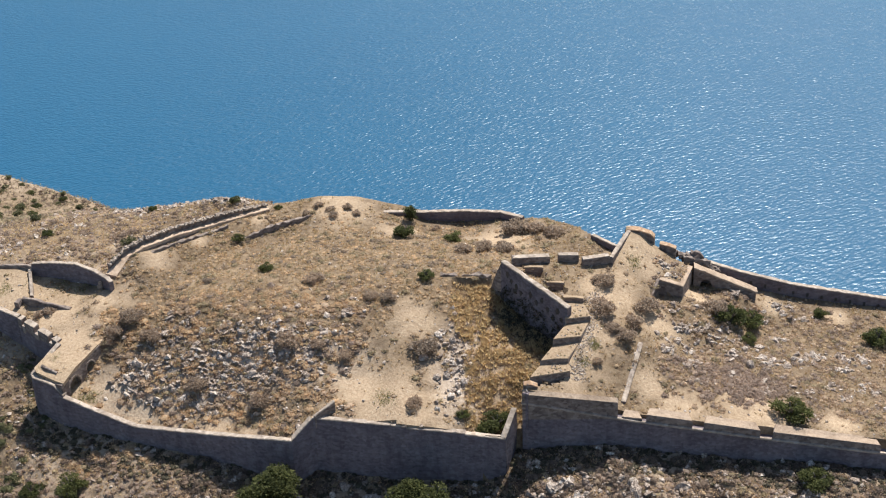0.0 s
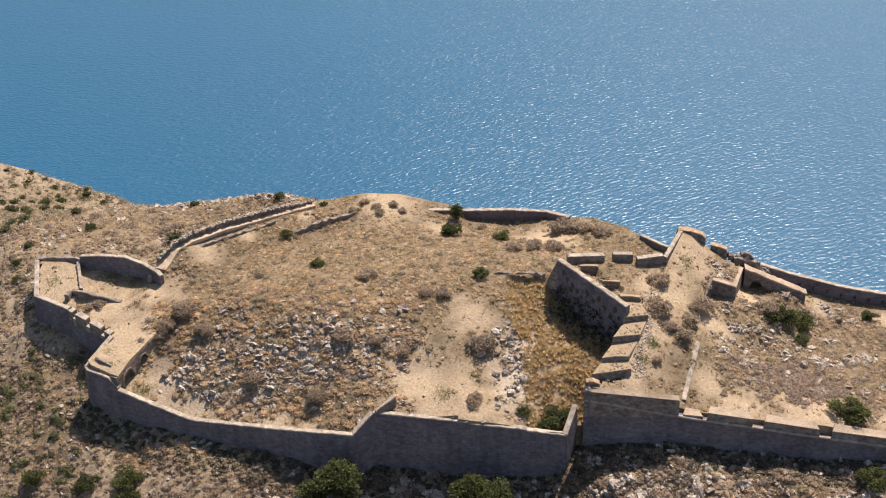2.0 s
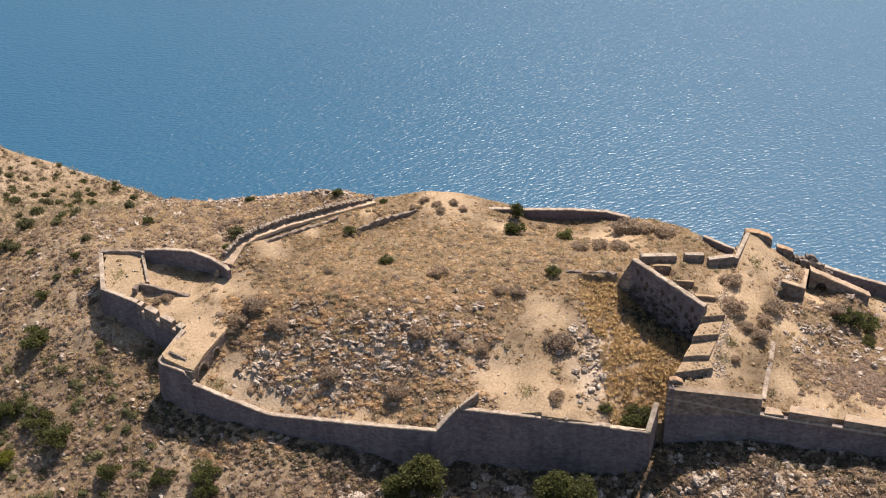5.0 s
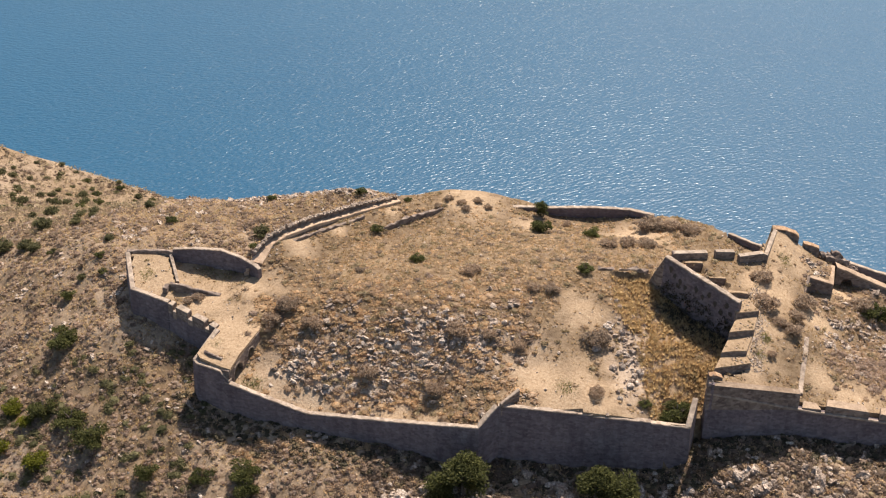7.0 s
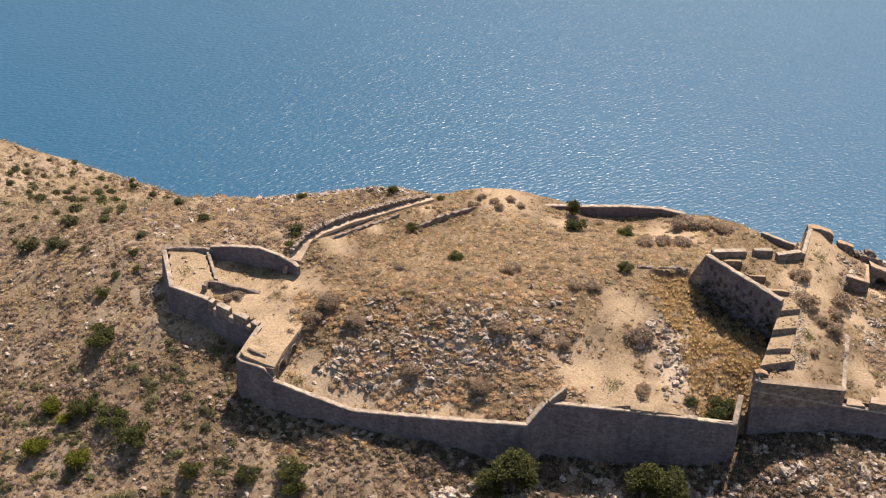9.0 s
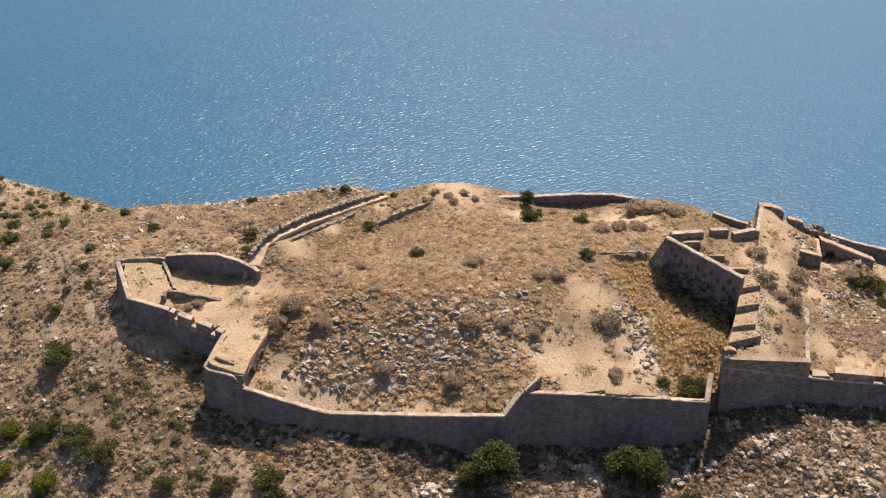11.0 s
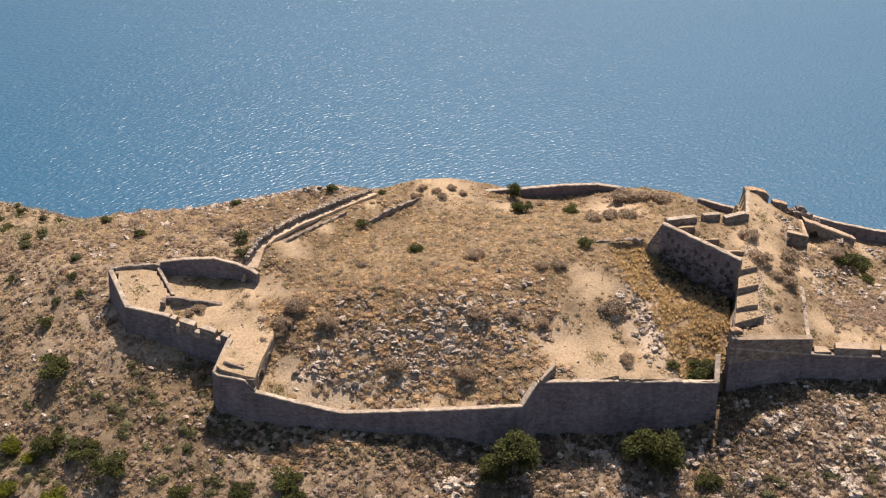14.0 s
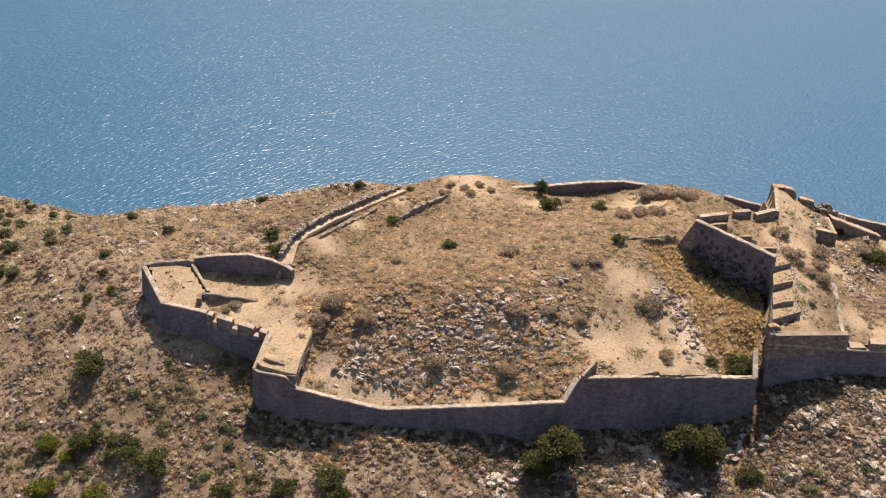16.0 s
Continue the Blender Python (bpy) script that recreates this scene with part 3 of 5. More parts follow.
wall("wall_stub", "short sloping stub of a parapet", [(-17.5, 116.2, -1.4), (-15.1, 118, -0.25)], 0.45, 1.8, mat=RUBBLE, coping=0.1, inner=-1)

# west tower and its arched terrace
wall("wall_tower_face", "shaded face of the corner tower", [(-60.9, 126.0, -2.5), (-60.2, 125.1, -2.6), (-56.6, 123.7, -2.9), (-55.3, 123.3, -4.3)], 0.8, 7, batter=0.05)
wall("wall_tower_side", "pale parapet beside the tower terrace", [(-58.7, 131.1, -0.4), (-60.9, 126.0, -2.5)], 0.8, 7.5, batter=0.05)
wall("wall_tower_inner", "low inner parapet of the tower", [(-59.4, 126.5, -1.35), (-58.4, 126.0, -1.4), (-56.6, 125.3, -1.75)], 0.4, 1.2, mat=RUBBLE, rough=0.1, coping=0)
ARCH_P, ARCH_Q = (-55.3, 123.6), (-52.3, 131.2)
ARCHES = [(1.4, 3.5, 0.8, 1.0), (4.9, 6.6, 0.6, 0.85)]
arcade = tagged(link("wall_arcade", arched_wall(ARCH_P, ARCH_Q, -2.75, -0.75, -5.4, -3.0, 3.0, ARCHES), RUBBLE), "retaining wall with two round-arched openings", "wall", kind="structure")
for a in ARCHES:
    ring_of_stones(ARCH_P, ARCH_Q, -2.6, lerp(-5.4, -3.0, (a[0] + a[1]) / 2 / 7.75), a, arcade)

def slab(poly, top, thick, cell=0.6):
    """A floor of earth on the outline poly, its surface given by top(x, y)."""
    bm = bmesh.new()
    lo, hi = [bm.verts.new((x, y, float(top(x, y)) - thick)) for x, y in poly], []
    up = [bm.verts.new((x, y, float(top(x, y)))) for x, y in poly]
    for i in range(len(poly)):
        k = (i + 1) % len(poly)
        bm.faces.new((lo[i], lo[k], up[k], up[i]))
    bm.faces.new(up)
    bm.faces.new(lo[::-1])
    bmesh.ops.triangulate(bm, faces=[f for f in bm.faces if len(f.verts) > 4])
    bmesh.ops.recalc_face_normals(bm, faces=bm.faces)
    return bm


def earthen(ob, bare):
    """Gives a mesh the ground's cover: how bare its soil is."""
    attr = ob.data.color_attributes.new("cover", "FLOAT_COLOR", "POINT")
    attr.data.foreach_set("color", np.tile(np.array([bare, 0, 0, 1], np.float32), len(ob.data.vertices)))
    return ob


tagged(earthen(link("terrace_floor", slab([(-60.3, 126.3), (-59.7, 125.6), (-58, 124.9), (-56.5, 124.3), (-55.15, 123.9), (-54.2, 126.5), (-53.4, 128.5), (-52.5, 131.0), (-52.1, 133.2), (-52.0, 135.0), (-53.5, 136.6), (-56.5, 134.6), (-58.6, 132.4), (-58.5, 131.3), (-59.4, 128.8)],
                                  lambda x, y: np.maximum(terrace_z(y) + 0.03 - 0.35 * max(0.0, y - 131.2), ground(x, y) - 0.2 if y > 131.2 else -9), 0.5), GROUND), 0.9), "trodden earth floor of the tower terrace", "floor", kind="structure")

# west bastion
wall("wall_west_side", "tall side wall of the west bastion", [(-76.1, 146.8, 3.4), (-73.2, 138.9, 1.35)], 0.7, 7.5, batter=0.07)
wall("wall_west_face", "tall shaded front wall of the west bastion", [(-73.2, 138.9, 1.35), (-66.9, 136.2, 0.75)], 0.8, 7, batter=0.06)
west = wall("wall_west_merlons", "shaded bastion wall below ruined merlons", [(-66.9, 136.2, -0.2), (-58.7, 131.1, -1.2)], 0.9, 6.5, batter=0.06, coping=0)
for i, (a, b) in enumerate(((0.0, 0.10), (0.17, 0.42), (0.52, 0.78), (0.87, 1.0))):
    p, q = [(lerp(-66.9, -58.7, k), lerp(136.15, 131.05, k)) for k in (a, b)]
    parapet_block(west, p, q, (lerp(0.65, -0.25, a), lerp(0.65, -0.25, b)), 1.0, -1.4, seed=i, splay=0.12, mat=RUBBLE)
for a, b in ((0.10, 0.17), (0.42, 0.52), (0.78, 0.87)):
    p, q = [(lerp(-66.9, -58.7, k), lerp(136.1, 131.0, k)) for k in (a, b)]
    bm = bmesh.new()
    prism(bm, strip_poly(p, q, 1.0), -1.6, [lerp(-0.16, -1.16, (a + b) / 2) + dz for dz in (0.0, -0.05, 0.12, 0.15)], 0.05, 0.03, random.Random(5))
    part("sill", bm, COPING, west, "pale sloping embrasure sill")
back = wall("wall_west_back", "curved stone wall behind the west bastion", [(-54.4, 142.5, 3.3), (-55.0, 143.0, 3.65), (-57.2, 143.9, 4.45), (-60.5, 144.9, 5.15), (-65, 145.8, 4.85), (-68.4, 146.3, 4.4)],
            0.7, 4.5, rough=0.08, coping=0.1, inner=-1)
# two rough pale blocks on the outer wall face
for x, y, z, w in ((-56.3, 143.35, 2.55, 0.5), (-56.1, 143.3, 3.2, 0.35)):
    bm = bmesh.new()
    prism(bm, [(x - w * 0.8, y - w * 0.5 - 0.1), (x + w * 0.6, y + w * 0.4 - 0.35), (x + w * 0.8, y + w * 0.5), (x - w * 0.6, y - w * 0.4 + 0.2)], z - 0.6, [z, z + 0.05, z, z - 0.04], 0.06, 0.05)
    part("patch", bm, COPING, back, "pale broken patch on the wall")
wall("wall_west_back_low", "low ruined end of the back wall", [(-68.4, 146.35, 4.05), (-72, 147.0, 3.85), (-75.9, 146.8, 3.65)], 0.7, 3, mat=RUBBLE, rough=0.14, coping=0, inner=-1)
wall("wall_platform_edge", "low stone edge of the raised gun platform", [(-68.9, 146.0, 3.6), (-67.8, 143.5, 2.65), (-66.7, 140.9, 1.75)], 0.45, 1.6, mat=RUBBLE, coping=0.08, inner=1)
wall("wall_west_ruin", "low ruined wall on the bastion floor", [(-67.4, 139.6, 2.1), (-65.6, 139.5, 1.95), (-64.0, 139.3, 1.55), (-61.8, 139.0, 1.25), (-59.6, 138.6, 0.9)], 0.6, 2.2, mat=RUBBLE, rough=0.12, coping=0)
wall("wall_west_pier", "broken pier of the ruined wall", [(-67.5, 138.5, 1.95), (-67.4, 139.6, 2.1)], 0.7, 2.0, mat=RUBBLE, rough=0.1, coping=0, inner=1)

# the raised walk towards the crest
WALK_IN = [(-54.2, 144.9, 2.9), (-53.0, 148.2, 4.65), (-51.1, 150.1, 5.3), (-46.95, 153.75, 5.6), (-40.35, 159.05, 5.55), (-34.1, 163.7, 5.55)]
walk_way = tagged(link("raised_walk", wall_mesh(WALK_IN, 2.1, 2.8, rough=0.12, step=0.6, seed=5), RUBBLE), "dusty raised walk held by a rough stone wall", "walkway", kind="structure")
part("path", wall_mesh([(x + 0.02, y - 0.02, z + 0.24) for x, y, z in WALK_IN], 2.15, 0.5, step=0.6, rough=0.05, seed=6), DUST, walk_way, "pale dusty path")
wall("wall_walk_parapet", "rough parapet along the raised walk", [(-55.6, 146.4, 4.3), (-53.9, 149.0, 5.8), (-52.0, 150.9, 6.35), (-47.6, 154.6, 6.75), (-41, 159.9, 6.75), (-34.8, 164.6, 6.2)], 0.6, 4.0, mat=RUBBLE, rough=0.26, step=0.4, coping=0)
wall("wall_walk_face", "shaded stone face below the raised walk", [(-49.9, 149.8, 4.75), (-48.6, 150.7, 5.05), (-46.1, 152.7, 5.2), (-42.5, 155.6, 5.3), (-39.6, 158.0, 5.45)], 0.6, 3.0, mat=RUBBLE, rough=0.16, step=0.6, coping=0)
wall("wall_slope_ruin", "low ruined wall on the grass slope", [(-36.6, 156.1, 4.1), (-33, 158.5, 5.0), (-29, 161.2, 5.2), (-26.8, 163.0, 5.0)], 0.6, 2.2, mat=RUBBLE, rough=0.2, step=0.6, coping=0)

# crest above the sea
wall("wall_crest", "long shaded wall on the crest above the sea", [(-15.2, 165.4, 4.3), (-9.3, 165.6, 4.2), (-1.3, 165.5, 4.5), (4.3, 164.8, 4.6), (8, 162.8, 4.6)], 0.8, 3.6, coping=0.12)
wall("wall_crest_end", "short return of the crest wall", [(-15.2, 165.4, 4.3), (-15.6, 163.2, 3.6)], 0.6, 2.5, coping=0, mat=RUBBLE, inner=-1)
wall("wall_gully_head", "low ruined wall at the head of the gully", [(-3.0, 140.7, 6.15), (-1.0, 140.7, 6.1), (1.2, 140.9, 5.95), (2.6, 140.7, 6.25), (4.4, 140.4, 6.1)], 0.7, 3.2, mat=RUBBLE, rough=0.22, step=0.6, coping=0)
wall("wall_crest_corner", "short wall leaning over the sea cliff", [(19.0, 155.6, 5.2), (21.5, 152.9, 5.2), (24.2, 150.2, 5.3)], 0.6, 3.0, coping=0.1)

# the ruined diagonal wall and the battered flank with its stepped cross walls
wall("wall_diagonal", "high ruined wall of dark weathered masonry", [(6.1, 137.9, 9.8), (9.0, 135.3, 9.0), (12.4, 132.2, 8.1), (15.4, 129.5, 7.2)], 0.8, 12.0, mat=STONE, batter=0.04, rough=0.1)
# Holes are closed patches; the shade inside them is a near-black colour.
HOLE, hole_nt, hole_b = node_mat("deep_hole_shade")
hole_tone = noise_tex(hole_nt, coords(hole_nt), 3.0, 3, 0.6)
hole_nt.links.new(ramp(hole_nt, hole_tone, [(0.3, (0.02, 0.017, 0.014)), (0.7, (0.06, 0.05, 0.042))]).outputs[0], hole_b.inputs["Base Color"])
diagonal = bpy.data.objects["wall_diagonal"]
hrng = random.Random(77)
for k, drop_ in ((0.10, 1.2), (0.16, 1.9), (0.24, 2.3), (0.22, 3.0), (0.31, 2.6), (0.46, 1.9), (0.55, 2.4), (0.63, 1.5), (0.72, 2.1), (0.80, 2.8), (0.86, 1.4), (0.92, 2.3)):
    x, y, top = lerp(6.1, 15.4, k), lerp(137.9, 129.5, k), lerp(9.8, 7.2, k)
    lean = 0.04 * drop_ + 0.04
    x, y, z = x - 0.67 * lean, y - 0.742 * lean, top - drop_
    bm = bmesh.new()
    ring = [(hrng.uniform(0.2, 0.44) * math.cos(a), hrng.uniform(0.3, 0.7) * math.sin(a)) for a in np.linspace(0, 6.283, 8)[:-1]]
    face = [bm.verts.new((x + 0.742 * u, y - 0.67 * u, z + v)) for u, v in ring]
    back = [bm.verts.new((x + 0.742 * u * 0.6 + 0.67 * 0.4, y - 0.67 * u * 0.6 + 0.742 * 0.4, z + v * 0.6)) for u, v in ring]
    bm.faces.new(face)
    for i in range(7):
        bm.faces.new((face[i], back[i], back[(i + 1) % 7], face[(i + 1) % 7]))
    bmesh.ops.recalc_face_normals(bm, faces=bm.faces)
    part("hole", bm, HOLE, diagonal, "eroded hole, its inner shade painted near-black")
wall("wall_diagonal_end", "broken end of the diagonal wall", [(4.3, 139.6, 4.6), (4.9, 139.0, 6.4), (5.5, 138.4, 8.2), (6.1, 137.9, 9.7)], 0.8, 9.0, mat=RUBBLE, rough=0.25, step=0.5, coping=0)
wall("wall_bastion_flank", "battered flank wall of the main bastion", [(15.4, 129.5, 5.0), (13.6, 125.5, 3.6), (11.4, 121, 2.6), (9.7, 117.2, 2.1)], 0.8, 7.5, rough=0.12, coping=0)
STEP_EDGES = [((9.3, 138.8), (11.9, 139.0), 8.45), ((12.5, 136.1), (14.9, 136.4), 7.5), ((14.9, 133.4), (17.6, 133.3), 6.7), ((15.1, 128.9), (18.5, 130.1), 5.9), ((13.5, 125.2), (17.2, 126.4), 5.0), ((11.9, 121.6), (15.5, 122.4), 4.0), ((10.6, 118.8), (15.8, 120.6), 3.25)]
for i, (p, q, z) in enumerate(STEP_EDGES):
    r = random.Random(i)
    ob = thing("cross_wall", "broad step of rubble masonry with a sandy top" if i > 2 else "short rubble cross wall behind the diagonal wall", "wall", (p[0], p[1], z), "stepped cross walls of the bastion flank")
    if i > 2:
        up = STEP_EDGES[i - 1]
        back_l, back_r = (up[0][0] + 0.1, up[0][1] + 0.3), (up[1][0], up[1][1] + 0.3)
    else:
        back_l, back_r = (p[0] - 0.6, p[1] + 1.6), (q[0] + 0.1, q[1] + 1.5)
    mid = ((p[0] + q[0]) / 2 + r.uniform(-0.2, 0.2), (p[1] + q[1]) / 2 + r.uniform(-0.12, 0.12))
    outline = [(x - p[0], y - p[1]) for x, y in (p, mid, q, back_r, back_l)]
    bm = bmesh.new()
    prism(bm, outline, -3.2, [0.0, -0.03, -0.12, -0.05, 0.12] if i > 2 else [0.0, -0.03, -0.12, -0.5, -0.3], 0.1, 0.05, r)
    part("rubble", bm, RUBBLE, ob)
    cx, cy = sum(x for x, _ in outline) / 5, sum(y for _, y in outline) / 5
    bm = bmesh.new()
    prism(bm, [(cx + (x - cx) * 0.985, cy + (y - cy) * 0.97) for x, y in outline], -0.5, [0.07, 0.05, -0.05, 0.03, 0.19] if i > 2 else [0.06, 0.04, -0.06, -0.45, -0.25], 0.06, 0.07, r)
    earthen(part("sandy_top", bm, GROUND, ob, "sandy trodden top"), 0.65)

# row of merlons and the corner tower
row = thing("merlon_row", "row of low weathered merlons behind the bastion", "parapet", (0, 0, 0), kind="structure")
for i, (p, q, a, b) in enumerate((((7.6, 139.6), (12.9, 140.9), 9.5, 9.1), ((14.1, 141.2), (17.0, 141.7), 9.1, 8.9), ((17.6, 140.9), (21.4, 142.0), 8.6, 8.7))):
    parapet_block(row, p, q, (a, b), 0.8, 5.8, seed=i + 9, mat=RUBBLE)
wall("wall_turret_side", "rising pale wall beside the turret floor", [(24.1, 148.9, 9.4), (21.3, 142.1, 8.5)], 0.6, 4, coping=0.1, mat=RUBBLE, inner=1)
wall("wall_turret_parapet", "broken orange-topped parapet above the sea cliff", [(24.2, 148.9, 9.45), (26.0, 148.9, 9.25), (27.6, 148.7, 8.75), (28.1, 148.6, 8.2)], 1.3, 4.0, mat=RUBBLE, rough=0.16, step=0.4, coping=0.12, cap=SUNLIT_TOP)
wall("wall_turret_parapet_low", "lower broken length of the cliff parapet", [(28.9, 148.5, 7.3), (30.2, 148.3, 7.05), (31.3, 148.1, 6.7)], 1.0, 3.5, mat=RUBBLE, rough=0.14, step=0.4, coping=0.1, cap=SUNLIT_TOP)
wall("wall_cliff_stump", "weathered stump of masonry on the cliff edge", [(33.7, 149.0, 5.7), (34.6, 149.1, 5.7), (35.6, 149.2, 5.0)], 0.8, 4.0, mat=RUBBLE, rough=0.22, step=0.35, coping=0)
wall("wall_cliff_link", "low tumbled wall running down to the curtain wall", [(32.5, 147.9, 5.6), (34.4, 148.3, 4.9), (36.6, 149.0, 4.2)], 0.8, 4.0, mat=RUBBLE, rough=0.2, step=0.4, coping=0)
wall("wall_turret_front", "dark front of the sunken doorway block", [(28.5, 141.5, 5.2), (31.8, 140.65, 4.5)], 0.9, 4.0, mat=RUBBLE, rough=0.1, coping=0.06, cap=SOIL)
wall("wall_turret_flank", "flank of the turret floor", [(31.8, 140.65, 4.45), (33.8, 147.2, 4.35)], 0.9, 5.0, mat=RUBBLE, rough=0.06, coping=0.06, cap=SOIL)
wall("wall_recess_side", "sloping side wall of the sunken doorway", [(27.1, 138.4, 3.5), (28.6, 141.7, 5.3)], 0.5, 3.0, mat=RUBBLE, rough=0.06, coping=0)
VAULT_P, VAULT_Q, VAULT = (33.9, 146.4), (43.0, 145.8), (1.0, 2.7, 0.7, 0.9)
vault = tagged(link("wall_vault", arched_wall(VAULT_P, VAULT_Q, 4.5, 0.8, 1.1, 0.6, 1.5, [VAULT]), RUBBLE), "sloping vaulted ramp with a dark arched opening", "vault", kind="structure")
part("earth_top", wall_mesh([(33.9, 146.38, 4.6), (38.4, 146.08, 2.78), (43.2, 145.78, 0.82)], 1.6, 0.35, step=0.5, rough=0.07, seed=8), SOIL, vault, "trodden earth on top")

# curtain wall with loopholes on the sea side
curtain = wall("wall_curtain", "long curtain wall pierced by small loopholes", [(36.2, 149.2, 3.9), (41, 149.2, 2.3), (48.8, 149.2, 0.2), (62.3, 149.4, -2.2), (90, 150.5, -6)], 0.8, 5.0, coping=0.12)
# Loopholes are solid blocks; near-black colour stands for the shade within.
hole_mat, hnt, hb = node_mat("loophole_shade")
hb.inputs["Base Color"].default_value = (0.03, 0.025, 0.02, 1)
for i in range(16):
    x = 40.5 + i * 2.1
    z = float(np.interp(x, [41, 48.8, 62.3, 90], [2.3, 0.2, -2.2, -6])) - 1.6
    bm = bmesh.new()
    prism(bm, [(x, 149.17), (x + 0.34, 149.17), (x + 0.26, 149.5), (x + 0.08, 149.5)], z, [z + 0.55] * 4, 0.02)
    part("loophole", bm, hole_mat, curtain)
wall("wall_kerb", "low straight kerb wall between ramp and yard", [(kx, ky, float(ground(kx, ky)) + 0.35) for kx, ky in ((22.9, 119.4), (23.4, 121.4), (24.0, 123.4), (24.7, 125.6), (25.5, 128.6))], 0.6, 1.2, coping=0.06)

# main bastion front: wall, cordon, parapet with embrasures
front = wall("wall_bastion_front", "tall shaded bastion wall with a stone cordon", [(9.7, 117.2, 0.6), (23.6, 117.0, -1.7), (39.3, 117.0, -3.9), (53.5, 117.0, -5.7), (90, 117.2, -10)], 1.0, 7.0, batter=0.07, coping=0, step=1.6)
part("cordon", wall_mesh([(9.6, 116.95, 0.72), (23.6, 116.78, -1.58), (39.3, 116.78, -3.78), (53.5, 116.78, -5.58), (90, 116.95, -9.9)], 0.4, 0.26, step=1.0, rough=0.02), COPING, front, "rounded stone cordon")
PARA = [(9.7, 21.8, 2.1, 1.15), (22.3, 24.9, -1.05, -1.3), (25.4, 31.2, -0.7, -1.5), (32.6, 39.7, -1.75, -2.7), (41.2, 54.6, -2.9, -4.6), (56, 68, -4.8, -6.4)]
for i, (x0, x1, a, b) in enumerate(PARA):
    low = float(np.interp(x1, [9.7, 23.6, 39.3, 53.5, 90], [0.6, -1.7, -3.9, -5.7, -10])) - 0.8
    parapet_block(front, (x0, 117.02), (x1, 117.02), (a - 0.2, b - 0.2), 1.25 if i else 0.7, low, seed=i + 31, splay=0.4 if i else 0.0, mat=RUBBLE, rise=0.3)


wall("wall_corner_stump", "broken stump of masonry on the bastion corner", [(9.9, 117.8, 2.75), (10.8, 117.9, 2.85), (11.7, 118.0, 2.4)], 0.9, 2.0, mat=RUBBLE, rough=0.2, step=0.35, coping=0.08, cap=SUNLIT_TOP)


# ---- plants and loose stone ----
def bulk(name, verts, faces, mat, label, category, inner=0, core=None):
    """One mesh of many pieces; its first `inner` faces are clump cores, where a darker core material paints the inner
    shade.
    """
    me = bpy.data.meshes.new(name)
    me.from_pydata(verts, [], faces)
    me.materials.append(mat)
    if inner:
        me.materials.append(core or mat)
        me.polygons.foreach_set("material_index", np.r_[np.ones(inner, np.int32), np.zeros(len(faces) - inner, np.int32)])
    return tagged(new(name, me), label, category, kind="stuff")


def unit(v):
    return v / np.maximum(np.linalg.norm(v, axis=-1, keepdims=True), 1e-6)


def cards(centres, radii, each, card, rng, squash=0.75, wide=0.6):
    """Small leaf blades in a dome round each centre, as arrays of corners and faces."""
    n = len(centres)
    d = unit(rng.normal(size=(n, each, 3)))
    d[..., 2] = np.abs(d[..., 2])
    rad = radii[:, None, None] * (rng.uniform(0.12, 1.0, (n, each, 1)) ** 0.45)
    pos = centres[:, None, :] + d * rad * np.array([1, 1, squash])
    a = unit(rng.normal(size=(n, each, 3)) + d * 0.8)
    b = unit(np.cross(a, rng.normal(size=(n, each, 3))))
    s = (radii[:, None, None] * card * rng.uniform(0.6, 1.4, (n, each, 1)))
    quad = np.stack([pos - b * s * wide * 0.5, pos + b * s * wide * 0.5, pos + a * s + b * s * wide * 0.3, pos + a * s - b * s * wide * 0.3], 2)
    verts = quad.reshape(-1, 3)
    return verts, np.arange(len(verts)).reshape(-1, 4)


def domes(centres, radii, rng, squash):
    """Low rounded cores of scrub clumps: two rings of six and a top."""
    n = len(centres)
    ang = np.arange(6) * 1.0472 + rng.uniform(0, 1, (n, 1))
    rows = [np.stack([np.cos(ang) * k, np.sin(ang) * k, np.full_like(ang, z)], -1) * rng.uniform(0.75, 1.15, (n, 6, 1)) for k, z in ((0.72, -0.15), (0.52, 0.4))]
    v = np.concatenate(rows + [np.tile(np.array([[[0, 0, 0.6]]]), (n, 1, 1))], 1) * radii[:, None, None] * np.array([1, 1, squash]) + centres[:, None, :]
    f = [(a, (a + 1) % 6, 6 + (a + 1) % 6, 6 + a) for a in range(6)] + [(6 + a, 6 + (a + 1) % 6, 12, 12) for a in range(6)]
    base = (np.arange(n) * 13)[:, None, None]
    quads = np.array(f[:6])[None] + base
    tris = np.array([q[:3] for q in f[6:]])[None] + base
    return v.reshape(-1, 3), quads.reshape(-1, 4).tolist() + tris.reshape(-1, 3).tolist()


